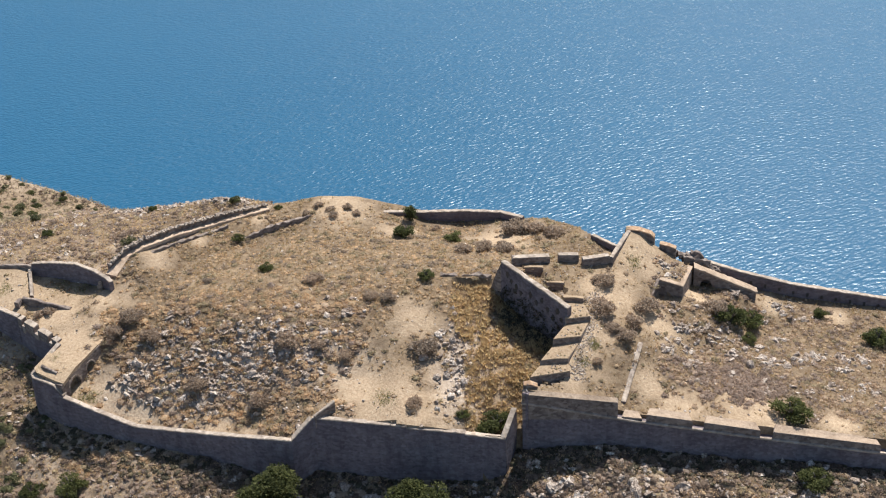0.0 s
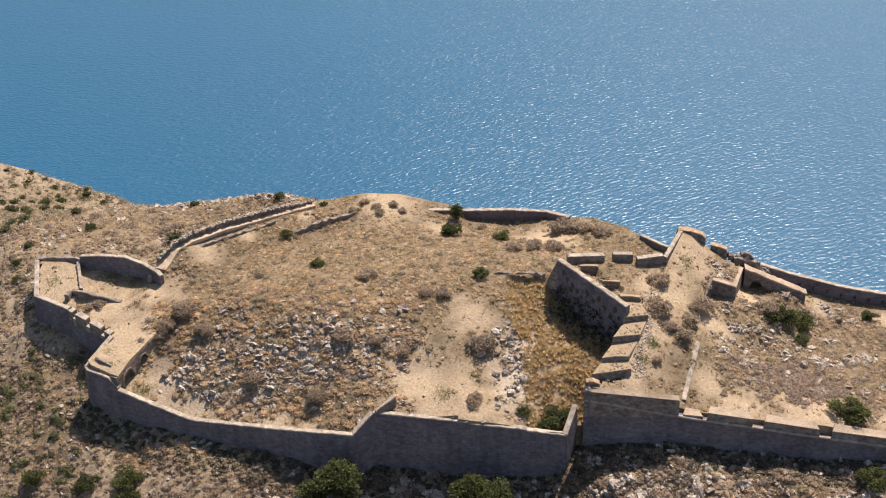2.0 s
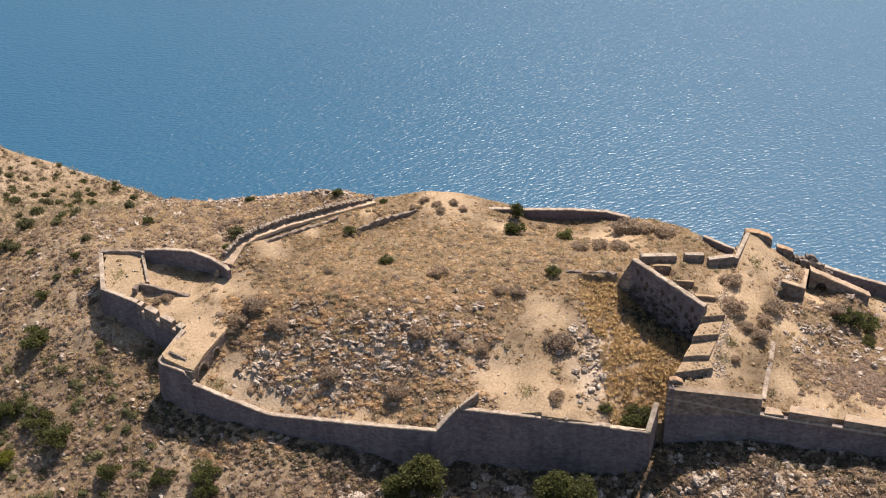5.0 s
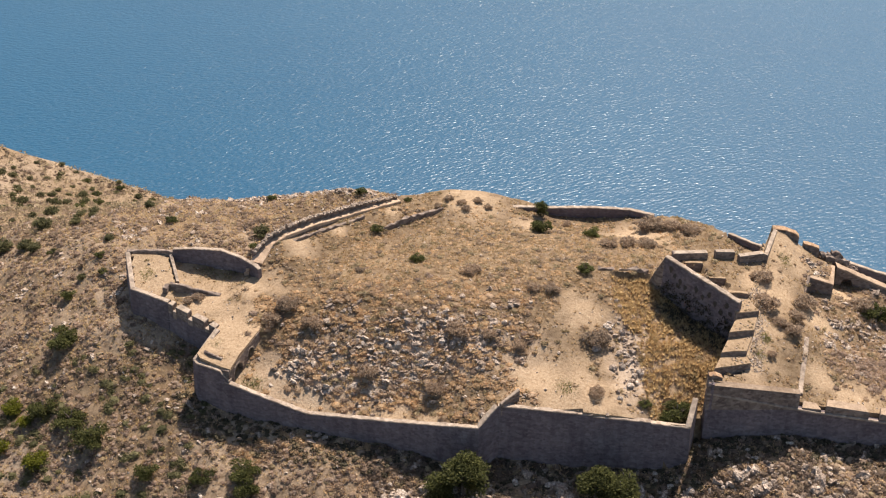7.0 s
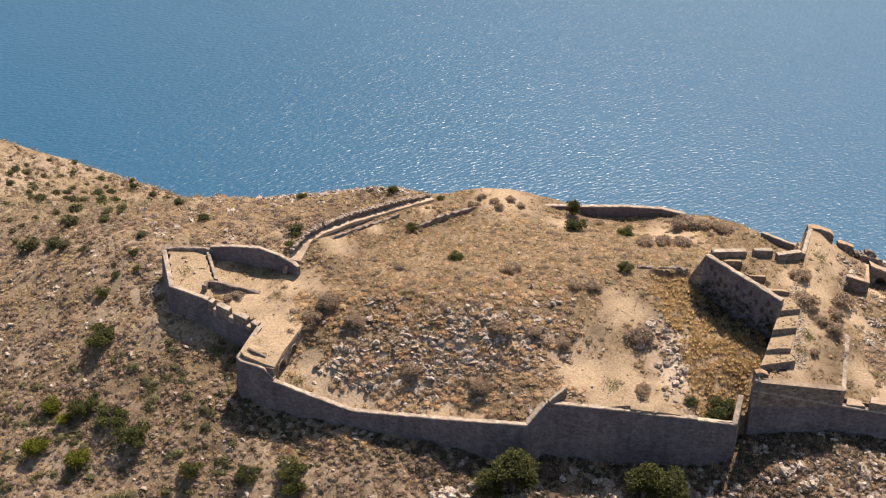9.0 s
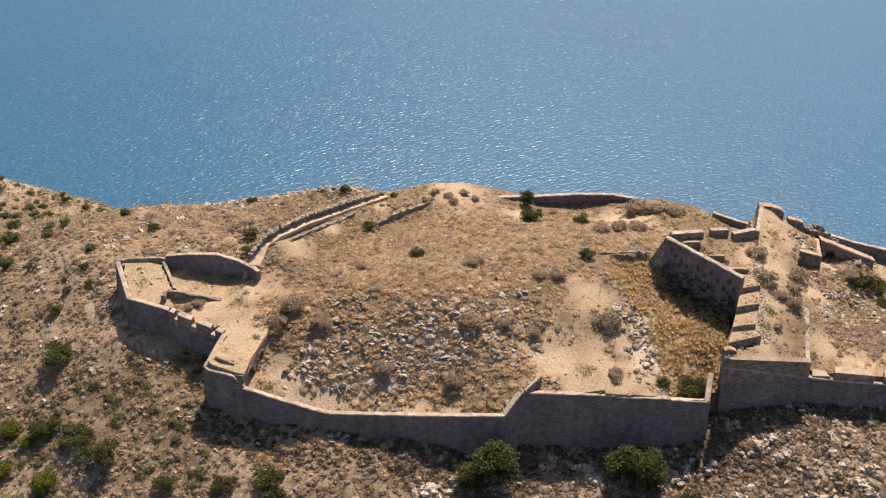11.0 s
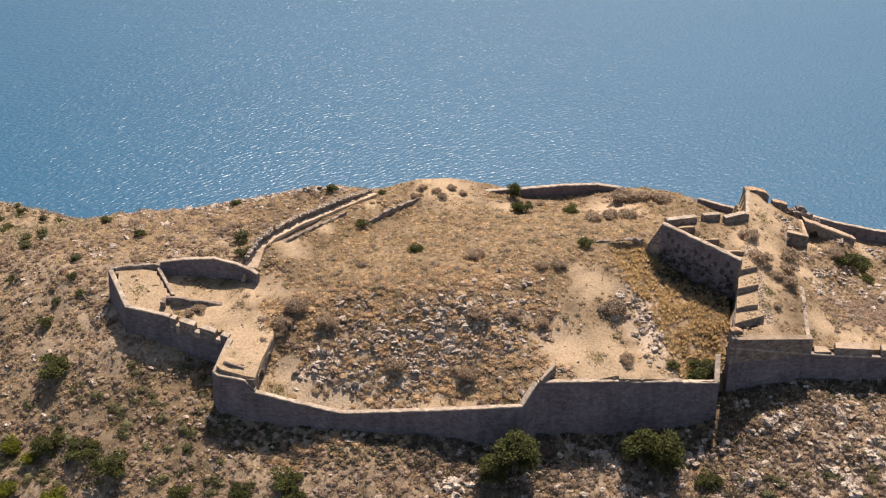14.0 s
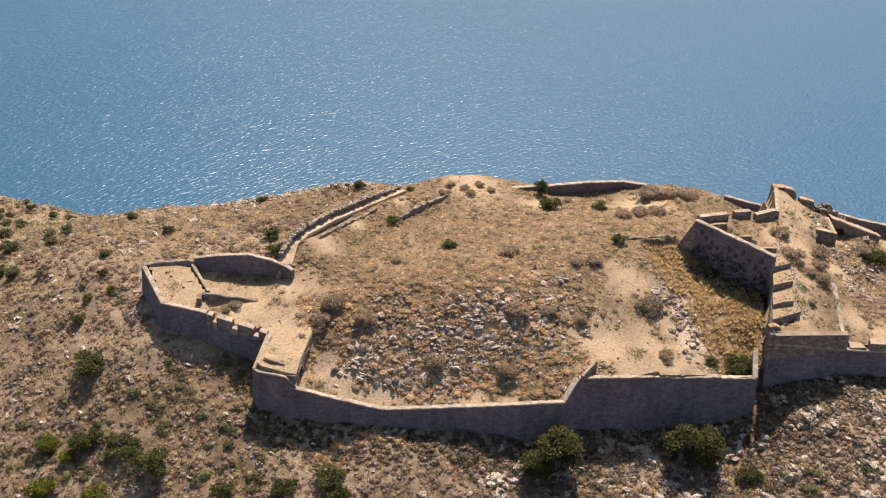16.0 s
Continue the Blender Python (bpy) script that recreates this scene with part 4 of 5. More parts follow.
def tufts(name, centres, radii, each, mat, label, rng, squash=0.5, core=None):
    """Clumps of scrub: a rounded core under many small twigs and leaf blades, some of them sticking out."""
    n, each = len(centres), int(each * 1.5) + 6
    d = unit(rng.normal(size=(n, each, 3)) * np.array([1, 1, 0.9]))
    d[..., 2] = np.abs(d[..., 2])
    pos = centres[:, None, :] + d * radii[:, None, None] * rng.uniform(0.65, 1.05, (n, each, 1)) * np.array([1, 1, squash])
    normal = unit(d + rng.normal(size=(n, each, 3)) * 0.6)
    a = unit(np.cross(normal, rng.normal(size=(n, each, 3))))
    b = np.cross(normal, a)
    s = np.clip(radii[:, None, None], 0.3, 0.7) * rng.uniform(0.14, 0.30, (n, each, 1))
    k = rng.uniform(0.25, 0.65, (n, each, 1))
    quad = np.stack([pos - a * s, pos + b * s * k, pos + a * s * rng.uniform(0.7, 1.4, (n, each, 1)), pos - b * s * k], 2).reshape(-1, 3)
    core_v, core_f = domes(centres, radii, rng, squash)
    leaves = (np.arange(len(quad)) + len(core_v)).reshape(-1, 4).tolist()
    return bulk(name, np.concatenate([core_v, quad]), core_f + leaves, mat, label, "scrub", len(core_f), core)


def blades(centres, heights, each, rng, lean=0.7):
    n = len(centres)
    ang = rng.uniform(0, 6.283, (n, each))
    out = np.stack([np.cos(ang), np.sin(ang), np.zeros_like(ang)], -1)
    side = np.stack([-np.sin(ang), np.cos(ang), np.zeros_like(ang)], -1)
    h = heights[:, None, None] * rng.uniform(0.6, 1.2, (n, each, 1))
    root = centres[:, None, :] + out * h * 0.25 * rng.uniform(0, 1, (n, each, 1))
    tip = root + out * h * lean * rng.uniform(0.2, 1, (n, each, 1)) + np.array([0, 0, 1.0]) * h
    w = h * 0.085
    tri = np.stack([root - side * w, root + side * w, tip], 2)
    verts = tri.reshape(-1, 3)
    return verts, np.arange(len(verts)).reshape(-1, 3)


def ball():
    bm = bmesh.new()
    bmesh.ops.create_icosphere(bm, subdivisions=1, radius=1)
    v = np.array([p.co[:] for p in bm.verts])
    f = np.array([[q.index for q in p.verts] for p in bm.faces])
    bm.free()
    return v, f


BALL_V, BALL_F = ball()


def stones(centres, sizes, rng, flat=0.6, tilt=1.0):
    """Broken angular stones, sunk a little into the ground."""
    n, m = len(centres), len(BALL_V)
    v = np.repeat(BALL_V[None], n, 0) * rng.uniform(0.45, 1.4, (n, m, 1))
    v = np.sign(v) * np.abs(v) ** 0.8
    v = v * np.stack([rng.uniform(0.6, 1.5, n), rng.uniform(0.6, 1.2, n), rng.uniform(0.45, 1.1, n) * flat], -1)[:, None, :]
    tip = rng.uniform(-tilt, tilt, n)
    c, s = np.cos(tip)[:, None], np.sin(tip)[:, None]
    v = np.stack([v[..., 0] * c - v[..., 2] * s, v[..., 1], v[..., 0] * s + v[..., 2] * c], -1)
    ang = rng.uniform(0, 6.283, n)
    c, s = np.cos(ang)[:, None], np.sin(ang)[:, None]
    v = np.stack([v[..., 0] * c - v[..., 1] * s, v[..., 0] * s + v[..., 1] * c, v[..., 2]], -1)
    v = v * sizes[:, None, None] + centres[:, None, :] + np.array([0, 0, -0.02]) * sizes[:, None, None]
    return v.reshape(-1, 3), (BALL_F[None] + (np.arange(n) * m)[:, None, None]).reshape(-1, 3)


def near_wall(x, y, reach):
    """Whether a place lies under or close to one of the outlines of the fort."""
    close = np.zeros(len(x), bool)
    for poly in (FORT, BASTION):
        for (x0, y0), (x1, y1) in zip(poly, poly[1:] + poly[:1]):
            dx, dy = x1 - x0, y1 - y0
            t = np.clip(((x - x0) * dx + (y - y0) * dy) / (dx * dx + dy * dy), 0, 1)
            close |= np.hypot(x - x0 - t * dx, y - y0 - t * dy) < reach
    return close


def scatter(n, box, rng, where):
    x, y = rng.uniform(box[0], box[1], n), rng.uniform(box[2], box[3], n)
    keep = rng.uniform(0, 1, n) < where(x, y)
    x, y = x[keep], y[keep]
    return np.stack([x, y, ground(x, y)], -1)


def bareness(x, y):
    b = np.zeros(len(x))
    for bx, by, r in BARE:
        b = np.maximum(b, np.clip(1.3 - np.hypot(x - bx, y - by) / r + lumps(x, y, 4, 21) * 0.3, 0, 1))
    return b


def in_fort(x, y):
    return inside(FORT, x, y) | inside(BASTION, x, y)


def outside_cover(x, y):
    return np.where(in_fort(x, y) | near_wall(x, y, 0.9) | (fall(x, y) > 6), 0, np.clip(0.75 + 0.45 * lumps(x, y, 9, 31), 0.1, 1))


def rocky_patch(x, y):
    core = np.clip(1.35 - np.hypot((x + 33) / 17, (y - 126.6) / 5.4), 0, 1)
    rim = np.clip(1.3 - np.hypot((x - 0.5) / 2.6, (y - 126) / 8), 0, 1)
    yard = 0.75 * np.clip(1.3 - np.hypot((x - 38) / 11, (y - 132) / 9), 0, 1)
    return core, rim, yard


def rocky_cover(x, y):
    core, rim, yard = rocky_patch(x, y)
    return np.where(in_fort(x, y) & ~near_wall(x, y, 0.8), np.clip(core * (0.6 + 0.5 * lumps(x, y, 5, 41)) + rim + yard, 0, 1), 0)


def inner_cover(x, y):
    return np.where(in_fort(x, y) & ~near_wall(x, y, 0.9), np.clip(1 - 1.25 * bareness(x, y), 0.06, 1) * np.clip(0.65 + 0.5 * lumps(x, y, 7, 51), 0.05, 1), 0)


rng = np.random.RandomState(11)
HILL, YARD = (-118, 64, 97, 182), (-76, 62, 115, 168)


def gully_cover(x, y):
    return np.where(inside(GULLY, x, y) & ~near_wall(x, y, 0.6), 0.1, 0)


# stones
c = scatter(24000, HILL, rng, lambda x, y: outside_cover(x, y) * np.clip(0.3 + 0.7 * lumps(x, y, 11, 61) + 0.45 * (x > -32) * (y < 121), 0.04, 1))
bulk("slope_stones", *stones(c, 0.12 + 0.5 * rng.uniform(0, 1, len(c)) ** 2.6, rng), ROCK, "loose grey limestone lying on the dry slope", "stones")
c = scatter(3400, YARD, rng, rocky_cover)
bulk("rubble_stones", *stones(c, 0.1 + 0.5 * rng.uniform(0, 1, len(c)) ** 3, rng, 0.9), ROCK, "tumbled grey limestone rubble inside the walls", "stones")
c = scatter(6000, (-54, -13, 116, 137), rng, lambda x, y: np.where(near_wall(x, y, 1.0), 0, np.clip(rocky_patch(x, y)[0] * 0.95 - 0.5 + 1.3 * lumps(x, y, 3.2, 43), 0, 1) * (1 - bareness(x, y))))
bulk("outcrop_stones", *stones(c, 0.12 + 0.62 * rng.uniform(0, 1, len(c)) ** 2.8, rng, 0.75), ROCK, "jagged broken limestone outcrop among scrub", "stones")
c = scatter(260, (-3.5, 4, 117, 137), rng, lambda x, y: np.clip(rocky_patch(x, y)[1], 0, 1) * ~near_wall(x, y, 1.0))
bulk("gully_rim_stones", *stones(c, 0.14 + 0.5 * rng.uniform(0, 1, len(c)) ** 2.2, rng, 1.0), ROCK, "broken limestone rim of the gully", "stones")
c = scatter(3000, (-34, 62, 98, 117), rng, lambda x, y: outside_cover(x, y) * np.clip(0.5 + 0.7 * lumps(x, y, 8, 65), 0, 1))
bulk("foot_stones", *stones(c, 0.12 + 0.6 * rng.uniform(0, 1, len(c)) ** 3, rng, 0.9), ROCK, "broken limestone at the foot of the ramparts", "stones")
c = scatter(9000, YARD, rng, lambda x, y: (inner_cover(x, y) + 0.45 * in_fort(x, y)) * 0.7)
bulk("yard_stones", *stones(c, 0.06 + 0.2 * rng.uniform(0, 1, len(c)) ** 2.5, rng), ROCK, "small scattered stones in the dry grass", "stones")
for x, y, size in ((-4.2, 126.3, 0.75), (-46.9, 126.2, 0.7), (40.4, 131.2, 1.0), (46.5, 133.5, 0.9)):
    v, f = stones(np.array([[x, y, float(ground(x, y)) + 0.1]]), np.array([size]), rng, 0.9, 0.3)
    me = bpy.data.meshes.new("boulder")
    me.from_pydata(v.tolist(), [], f.tolist())
    me.materials.append(ROCK)
    tagged(new("boulder", me), "pale weathered limestone boulder in dry scrub", "boulder", "boulders inside the walls")
CORE_HEAPS, YARD_HEAPS = [(-40.3, 133.0), (-33.6, 131.1), (-28.5, 131.1), (-19.6, 129.6), (-46.7, 126.0), (-29.7, 125.7), (-34.0, 125.5), (-24.2, 126.2), (-32.3, 122.9), (-41.4, 124.7), (-36.5, 122.0), (-20.6, 127.0), (-43.5, 132.5), (-28.2, 129.1)], [(36.4, 135.0), (43.7, 132.7), (55.5, 135.4), (30.8, 132.4), (46.8, 145.5), (37.1, 138.5), (40.2, 135.4)]
for name, label, heaps, each, reach in (("core_rock", "pale broken rock breaking through the scrub", CORE_HEAPS, 55, 1.5), ("yard_rock", "pale broken rock in the bastion yard", YARD_HEAPS, 36, 1.5)):
    at = np.repeat(np.array(heaps), each, 0)
    xy = at + rng.normal(size=at.shape) * reach * np.array([1.0, 0.7])
    xy = xy[in_fort(xy[:, 0], xy[:, 1]) & ~near_wall(xy[:, 0], xy[:, 1], 0.8)]
    bulk(name, *stones(np.column_stack([xy, ground(xy[:, 0], xy[:, 1])]), 0.1 + 0.55 * rng.uniform(0, 1, len(xy)) ** 2.2, rng, 0.8), ROCK, label, "stones")


def ridges(n, box, rng, where, each, size, way):
    """Broken rock standing in short ridges along the bedding, as centres and sizes of stones."""
    c = scatter(n, box, rng, where)
    turn = way + rng.normal(size=len(c)) * 0.35
    reach = rng.uniform(0.5, 1.7, len(c))
    k = rng.normal(size=(len(c), each))
    off = rng.normal(size=(len(c), each)) * 0.28
    x = (c[:, :1] + (np.cos(turn) * reach)[:, None] * k - np.sin(turn)[:, None] * off).ravel()
    y = (c[:, 1:2] + (np.sin(turn) * reach)[:, None] * k + np.cos(turn)[:, None] * off).ravel()
    ok = (in_fort(x, y) == in_fort(np.repeat(c[:, 0], each), np.repeat(c[:, 1], each))) & ~near_wall(x, y, 0.8)
    grow = (np.exp(-0.5 * k ** 2) * rng.uniform(0.35, 1.0, k.shape) * size).ravel() + 0.1
    return np.stack([x, y, ground(x, y)], -1)[ok], grow[ok]


for name, label, n, box, where, each, size, way in (
        ("core_outcrop", "ridges of pale jagged limestone breaking through the scrub", 120, (-55, -14, 117, 137), lambda x, y: np.clip(1.25 * rocky_patch(x, y)[0] * (0.75 + 0.6 * lumps(x, y, 6, 43)), 0, 1) * (1 - bareness(x, y)), 17, 0.58, 0.5),
        ("yard_outcrop", "ridges of pale limestone in the bastion yard", 80, (28, 66, 121, 146), lambda x, y: np.clip(0.55 + 0.6 * lumps(x, y, 7, 47), 0, 1) * (1 - bareness(x, y)), 12, 0.5, 0.4),
        ("rim_outcrop", "broken pale rock along the rim of the gully", 30, (-4.5, 3.8, 117, 139), lambda x, y: rocky_patch(x, y)[1], 12, 0.45, 1.3),
        ("foot_outcrop", "pale boulders and broken rock below the ramparts", 190, (-34, 64, 97, 112), lambda x, y: np.clip(0.45 + 0.8 * lumps(x, y, 9, 53), 0, 1), 14, 0.8, 0.2),
        ("slope_outcrop", "scattered ridges of pale rock on the slope", 150, (-112, -30, 97, 172), lambda x, y: outside_cover(x, y) * np.clip(0.1 + 0.8 * lumps(x, y, 13, 57), 0, 1), 10, 0.5, 0.3)):
    c, size_of = ridges(n, box, rng, where, each, size, way)
    bulk(name, *stones(c, size_of, rng, 1.1 if "foot" in name else 0.8, 0.55), ROCK, label, "rock")
# dry scrub and grass
for name, label, mat, count, seed in (("core_scrub_ochre", "rusty ochre scrub among the rock", RUST, 2300, 101), ("core_scrub_brown", "brown scrub among the rock", BROWN, 900, 103), ("core_scrub_twigs", "grey-brown thorns among the rock", TWIG, 300, 105), ("core_scrub_olive", "olive-grey scrub among the rock", OLIVE, 350, 107)):
    c = scatter(count, (-54, -12, 116, 139), rng, lambda x, y: np.where(near_wall(x, y, 1.0), 0, np.clip(0.3 + 0.9 * lumps(x, y, 3.5, seed), 0, 1) * (1 - bareness(x, y))))
    tufts(name, c, 0.35 + 0.85 * rng.uniform(0, 1, len(c)) ** 1.5, 24, mat, label, rng, 0.28)
top_xy = np.array([(lerp(lerp(p[0], q[0], a), lerp(u[0][0], u[1][0], a), b), lerp(lerp(p[1], q[1], a), lerp(u[0][1], u[1][1], a), b), z + 0.08) for (p, q, z), u in zip(STEP_EDGES[3:], STEP_EDGES[2:]) for a, b in rng.uniform(0.08, 0.9, (26, 2))])
tufts("step_tufts", top_xy[::2], rng.uniform(0.08, 0.24, len(top_xy[::2])), 8, OLIVE, "small dry tufts on the broad steps", rng)
bulk("step_stones", *stones(top_xy[1::2], rng.uniform(0.05, 0.18, len(top_xy[1::2])), rng, 0.8), ROCK, "loose stones on the broad steps", "stones")
c = scatter(12500, HILL, rng, lambda x, y: outside_cover(x, y))
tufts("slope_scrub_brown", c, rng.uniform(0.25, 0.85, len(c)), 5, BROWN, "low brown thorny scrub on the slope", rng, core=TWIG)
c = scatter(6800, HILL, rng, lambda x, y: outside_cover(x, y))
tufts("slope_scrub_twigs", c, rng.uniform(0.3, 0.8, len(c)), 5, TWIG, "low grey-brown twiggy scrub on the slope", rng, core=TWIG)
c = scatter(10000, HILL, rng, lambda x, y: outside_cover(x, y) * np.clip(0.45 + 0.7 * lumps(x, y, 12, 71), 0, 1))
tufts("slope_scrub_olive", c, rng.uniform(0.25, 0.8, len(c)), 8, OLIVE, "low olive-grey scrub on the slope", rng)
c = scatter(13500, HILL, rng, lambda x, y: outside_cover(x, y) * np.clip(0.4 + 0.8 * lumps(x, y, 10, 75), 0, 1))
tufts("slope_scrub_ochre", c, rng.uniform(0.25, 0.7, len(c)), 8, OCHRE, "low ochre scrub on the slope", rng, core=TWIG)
c = scatter(22000, HILL, rng, lambda x, y: outside_cover(x, y) * np.clip(0.6 + 0.6 * lumps(x, y, 10, 81), 0, 1))
bulk("slope_grass", *blades(c, rng.uniform(0.2, 0.45, len(c)), 7, rng, 1.1), STRAW, "parched straw-coloured grass on the slope", "grass")
c = scatter(30000, YARD, rng, inner_cover)
bulk("yard_grass", *blades(c, rng.uniform(0.15, 0.38, len(c)), 9, rng, 1.2), STRAW, "parched straw-coloured grass inside the walls", "grass")
c = scatter(6000, YARD, rng, lambda x, y: inner_cover(x, y) * np.clip(0.15 + 0.6 * lumps(x, y, 6, 91) + 0.9 * rocky_patch(x, y)[0], 0, 1))
tufts("yard_scrub_brown", c, rng.uniform(0.25, 0.8, len(c)), 20, BROWN, "low brown scrub among the rubble", rng)
c = scatter(4200, (-54, 12, 132, 164), rng, lambda x, y: inner_cover(x, y) * np.clip(0.75 + 0.5 * lumps(x, y, 4, 93), 0, 1))
tufts("upper_scrub", c, 0.22 + 0.45 * rng.uniform(0, 1, len(c)) ** 1.5, 5, RUST, "low rusty-brown tussocks on the upper slope", rng, 0.28)
c = scatter(800, (-54, 12, 134, 164), rng, lambda x, y: inner_cover(x, y) * np.clip(0.5 + 0.9 * lumps(x, y, 5, 99), 0, 1))
tufts("upper_thorns", c, 0.25 + 0.5 * rng.uniform(0, 1, len(c)) ** 1.8, 18, THORN, "grey-brown thorny tussocks on the upper slope", rng, 0.5)
c = scatter(15000, YARD, rng, lambda x, y: inner_cover(x, y) * np.clip(0.45 + 0.7 * lumps(x, y, 8, 95), 0, 1) + gully_cover(x, y))
tufts("yard_scrub_ochre", c, rng.uniform(0.2, 0.55, len(c)), 4, OCHRE, "low ochre scrub inside the walls and in the gully", rng)
c = scatter(5000, YARD, rng, lambda x, y: inner_cover(x, y) * np.clip(0.3 + 0.8 * lumps(x, y, 7, 97), 0, 1))
tufts("yard_scrub_olive", c, rng.uniform(0.25, 0.8, len(c)), 20, OLIVE, "low olive-grey scrub inside the walls", rng)
c = scatter(9000, (-200, -78, 170, 244), rng, lambda x, y: np.where(fall(x, y) > 3, 0, 0.8))
bulk("far_slope_scrub", *cards(c, rng.uniform(0.3, 0.9, len(c)), 7, 0.5, rng), OLIVE, "grey-green scrub on the far spur", "scrub")
c = scatter(2800, (-150, -84, 160, 242), rng, lambda x, y: np.where(fall(x, y) > 3, 0, 0.7))
tufts("far_slope_thorns", c, rng.uniform(0.35, 0.9, len(c)), 5, MAUVE, "brown-grey thorny clumps on the far spur", rng)
c = scatter(4600, HILL, rng, lambda x, y: outside_cover(x, y) * np.clip(0.45 + 0.7 * lumps(x, y, 13, 33), 0, 1))
tufts("slope_thorns", c, rng.uniform(0.5, 1.1, len(c)), 30, MAUVE, "dark brown thorny clumps on the slope", rng)
c = scatter(2400, (-40, 64, 96, 116), rng, lambda x, y: outside_cover(x, y) * np.clip(0.5 + 0.8 * lumps(x, y, 6, 83), 0, 1))
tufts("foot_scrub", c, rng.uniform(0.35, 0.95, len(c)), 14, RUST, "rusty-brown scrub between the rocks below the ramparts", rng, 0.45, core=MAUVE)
c = scatter(4600, (-36, 62, 98, 118), rng, lambda x, y: outside_cover(x, y) * 0.6)
tufts("foot_thorns", c, rng.uniform(0.35, 0.9, len(c)), 15, MAUVE, "dark brown thorny clumps below the ramparts", rng)
c = scatter(450, (-56, -10, 116, 140), rng, lambda x, y: np.where(near_wall(x, y, 1.2), 0, np.clip(rocky_patch(x, y)[0] * 0.5 + 0.45 * lumps(x, y, 5, 35), 0, 1)) * (1 - bareness(x, y)))
tufts("yard_thorns", c, rng.uniform(0.35, 0.95, len(c)), 24, TWIG, "brown thorny clumps among the rubble", rng)
c = scatter(900, (-104, -58, 104, 134), rng, lambda x, y: outside_cover(x, y) * np.clip(0.35 + 0.8 * lumps(x, y, 9, 37), 0, 1))
tufts("hollow_scrub", c, rng.uniform(0.5, 1.3, len(c)), 34, SAGE, "dark grey-green scrub in the hollow below the tower", rng, 0.6)
c = scatter(520, (2, 62, 92, 107), rng, lambda x, y: outside_cover(x, y) * np.clip(0.35 + 0.9 * lumps(x, y, 7, 39), 0, 1))
tufts("bastion_foot_scrub", c, rng.uniform(0.5, 1.3, len(c)), 34, SAGE, "dark grey-green scrub on the slope below the bastion", rng, 0.6)
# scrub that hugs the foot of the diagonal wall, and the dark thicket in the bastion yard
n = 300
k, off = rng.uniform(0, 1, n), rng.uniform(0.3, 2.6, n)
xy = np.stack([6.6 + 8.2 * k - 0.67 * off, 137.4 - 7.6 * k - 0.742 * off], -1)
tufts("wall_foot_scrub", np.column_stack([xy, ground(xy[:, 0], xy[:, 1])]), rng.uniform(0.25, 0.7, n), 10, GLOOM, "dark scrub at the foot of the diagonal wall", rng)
n = 1900
k, drop_ = rng.uniform(0, 1, n), 2.9 + 6.5 * rng.uniform(0, 1, n) ** 0.8
keep = rng.uniform(0, 1, n) < np.clip(0.25 + 0.5 * lumps(k * 12, drop_, 2.6, 19) + 0.10 * (drop_ - 3), 0, 1)
k, drop_ = k[keep], drop_[keep]
lean = 0.04 * drop_ + 0.05
spot = np.stack([6.1 + 9.3 * k - 0.67 * lean, 137.9 - 8.4 * k - 0.742 * lean, 9.8 - 2.6 * k - drop_], -1)
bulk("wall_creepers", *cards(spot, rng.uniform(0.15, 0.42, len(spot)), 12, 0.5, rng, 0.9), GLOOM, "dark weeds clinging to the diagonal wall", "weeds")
c = scatter(7000, (-56, -10, 116, 140), rng, lambda x, y: np.where(near_wall(x, y, 1.0), 0, np.clip(0.9 * rocky_patch(x, y)[0] * (0.6 + lumps(x, y, 4, 29)), 0, 1)) * (1 - bareness(x, y)))
bulk("core_grass", *blades(c, rng.uniform(0.2, 0.5, len(c)), 8, rng, 1.2), GOLD, "golden dry grass between the rocks", "grass")
c = scatter(4200, (-1, 16, 116, 140), rng, lambda x, y: np.clip(7 * gully_cover(x, y) * (0.8 + 0.7 * lumps(x, y, 4, 23)), 0, 1))
bulk("gully_grass", *blades(c, rng.uniform(0.3, 0.7, len(c)), 22, rng, 1.2), GOLD, "golden dry grass in the gully", "grass")
c = scatter(900, (-1, 16, 116, 140), rng, lambda x, y: np.clip(6 * gully_cover(x, y) * (0.4 + lumps(x, y, 3, 25)), 0, 1))
tufts("gully_scrub", c, rng.uniform(0.25, 0.6, len(c)), 16, RUST, "rusty dry scrub in the gully", rng, 0.45)
# Dark weeds, thickened to darken the shadow band below the ramparts as well.
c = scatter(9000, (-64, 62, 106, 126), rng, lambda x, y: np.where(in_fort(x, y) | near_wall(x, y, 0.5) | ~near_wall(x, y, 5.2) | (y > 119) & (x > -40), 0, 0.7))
tufts("wall_foot_weeds", c, rng.uniform(0.2, 0.75, len(c)), 10, GLOOM, "dark weeds that also deepen the shade at the foot of the ramparts", rng)
c = scatter(1600, (29, 50, 121, 137), rng, lambda x, y: np.clip(1.2 - np.hypot((x - 38) / 7, (y - 127) / 4.5) + 0.3 * lumps(x, y, 4, 17), 0, 0.9))
tufts("thicket", c, rng.uniform(0.4, 0.95, len(c)), 14, TWIG, "low dark thicket in the bastion yard", rng)
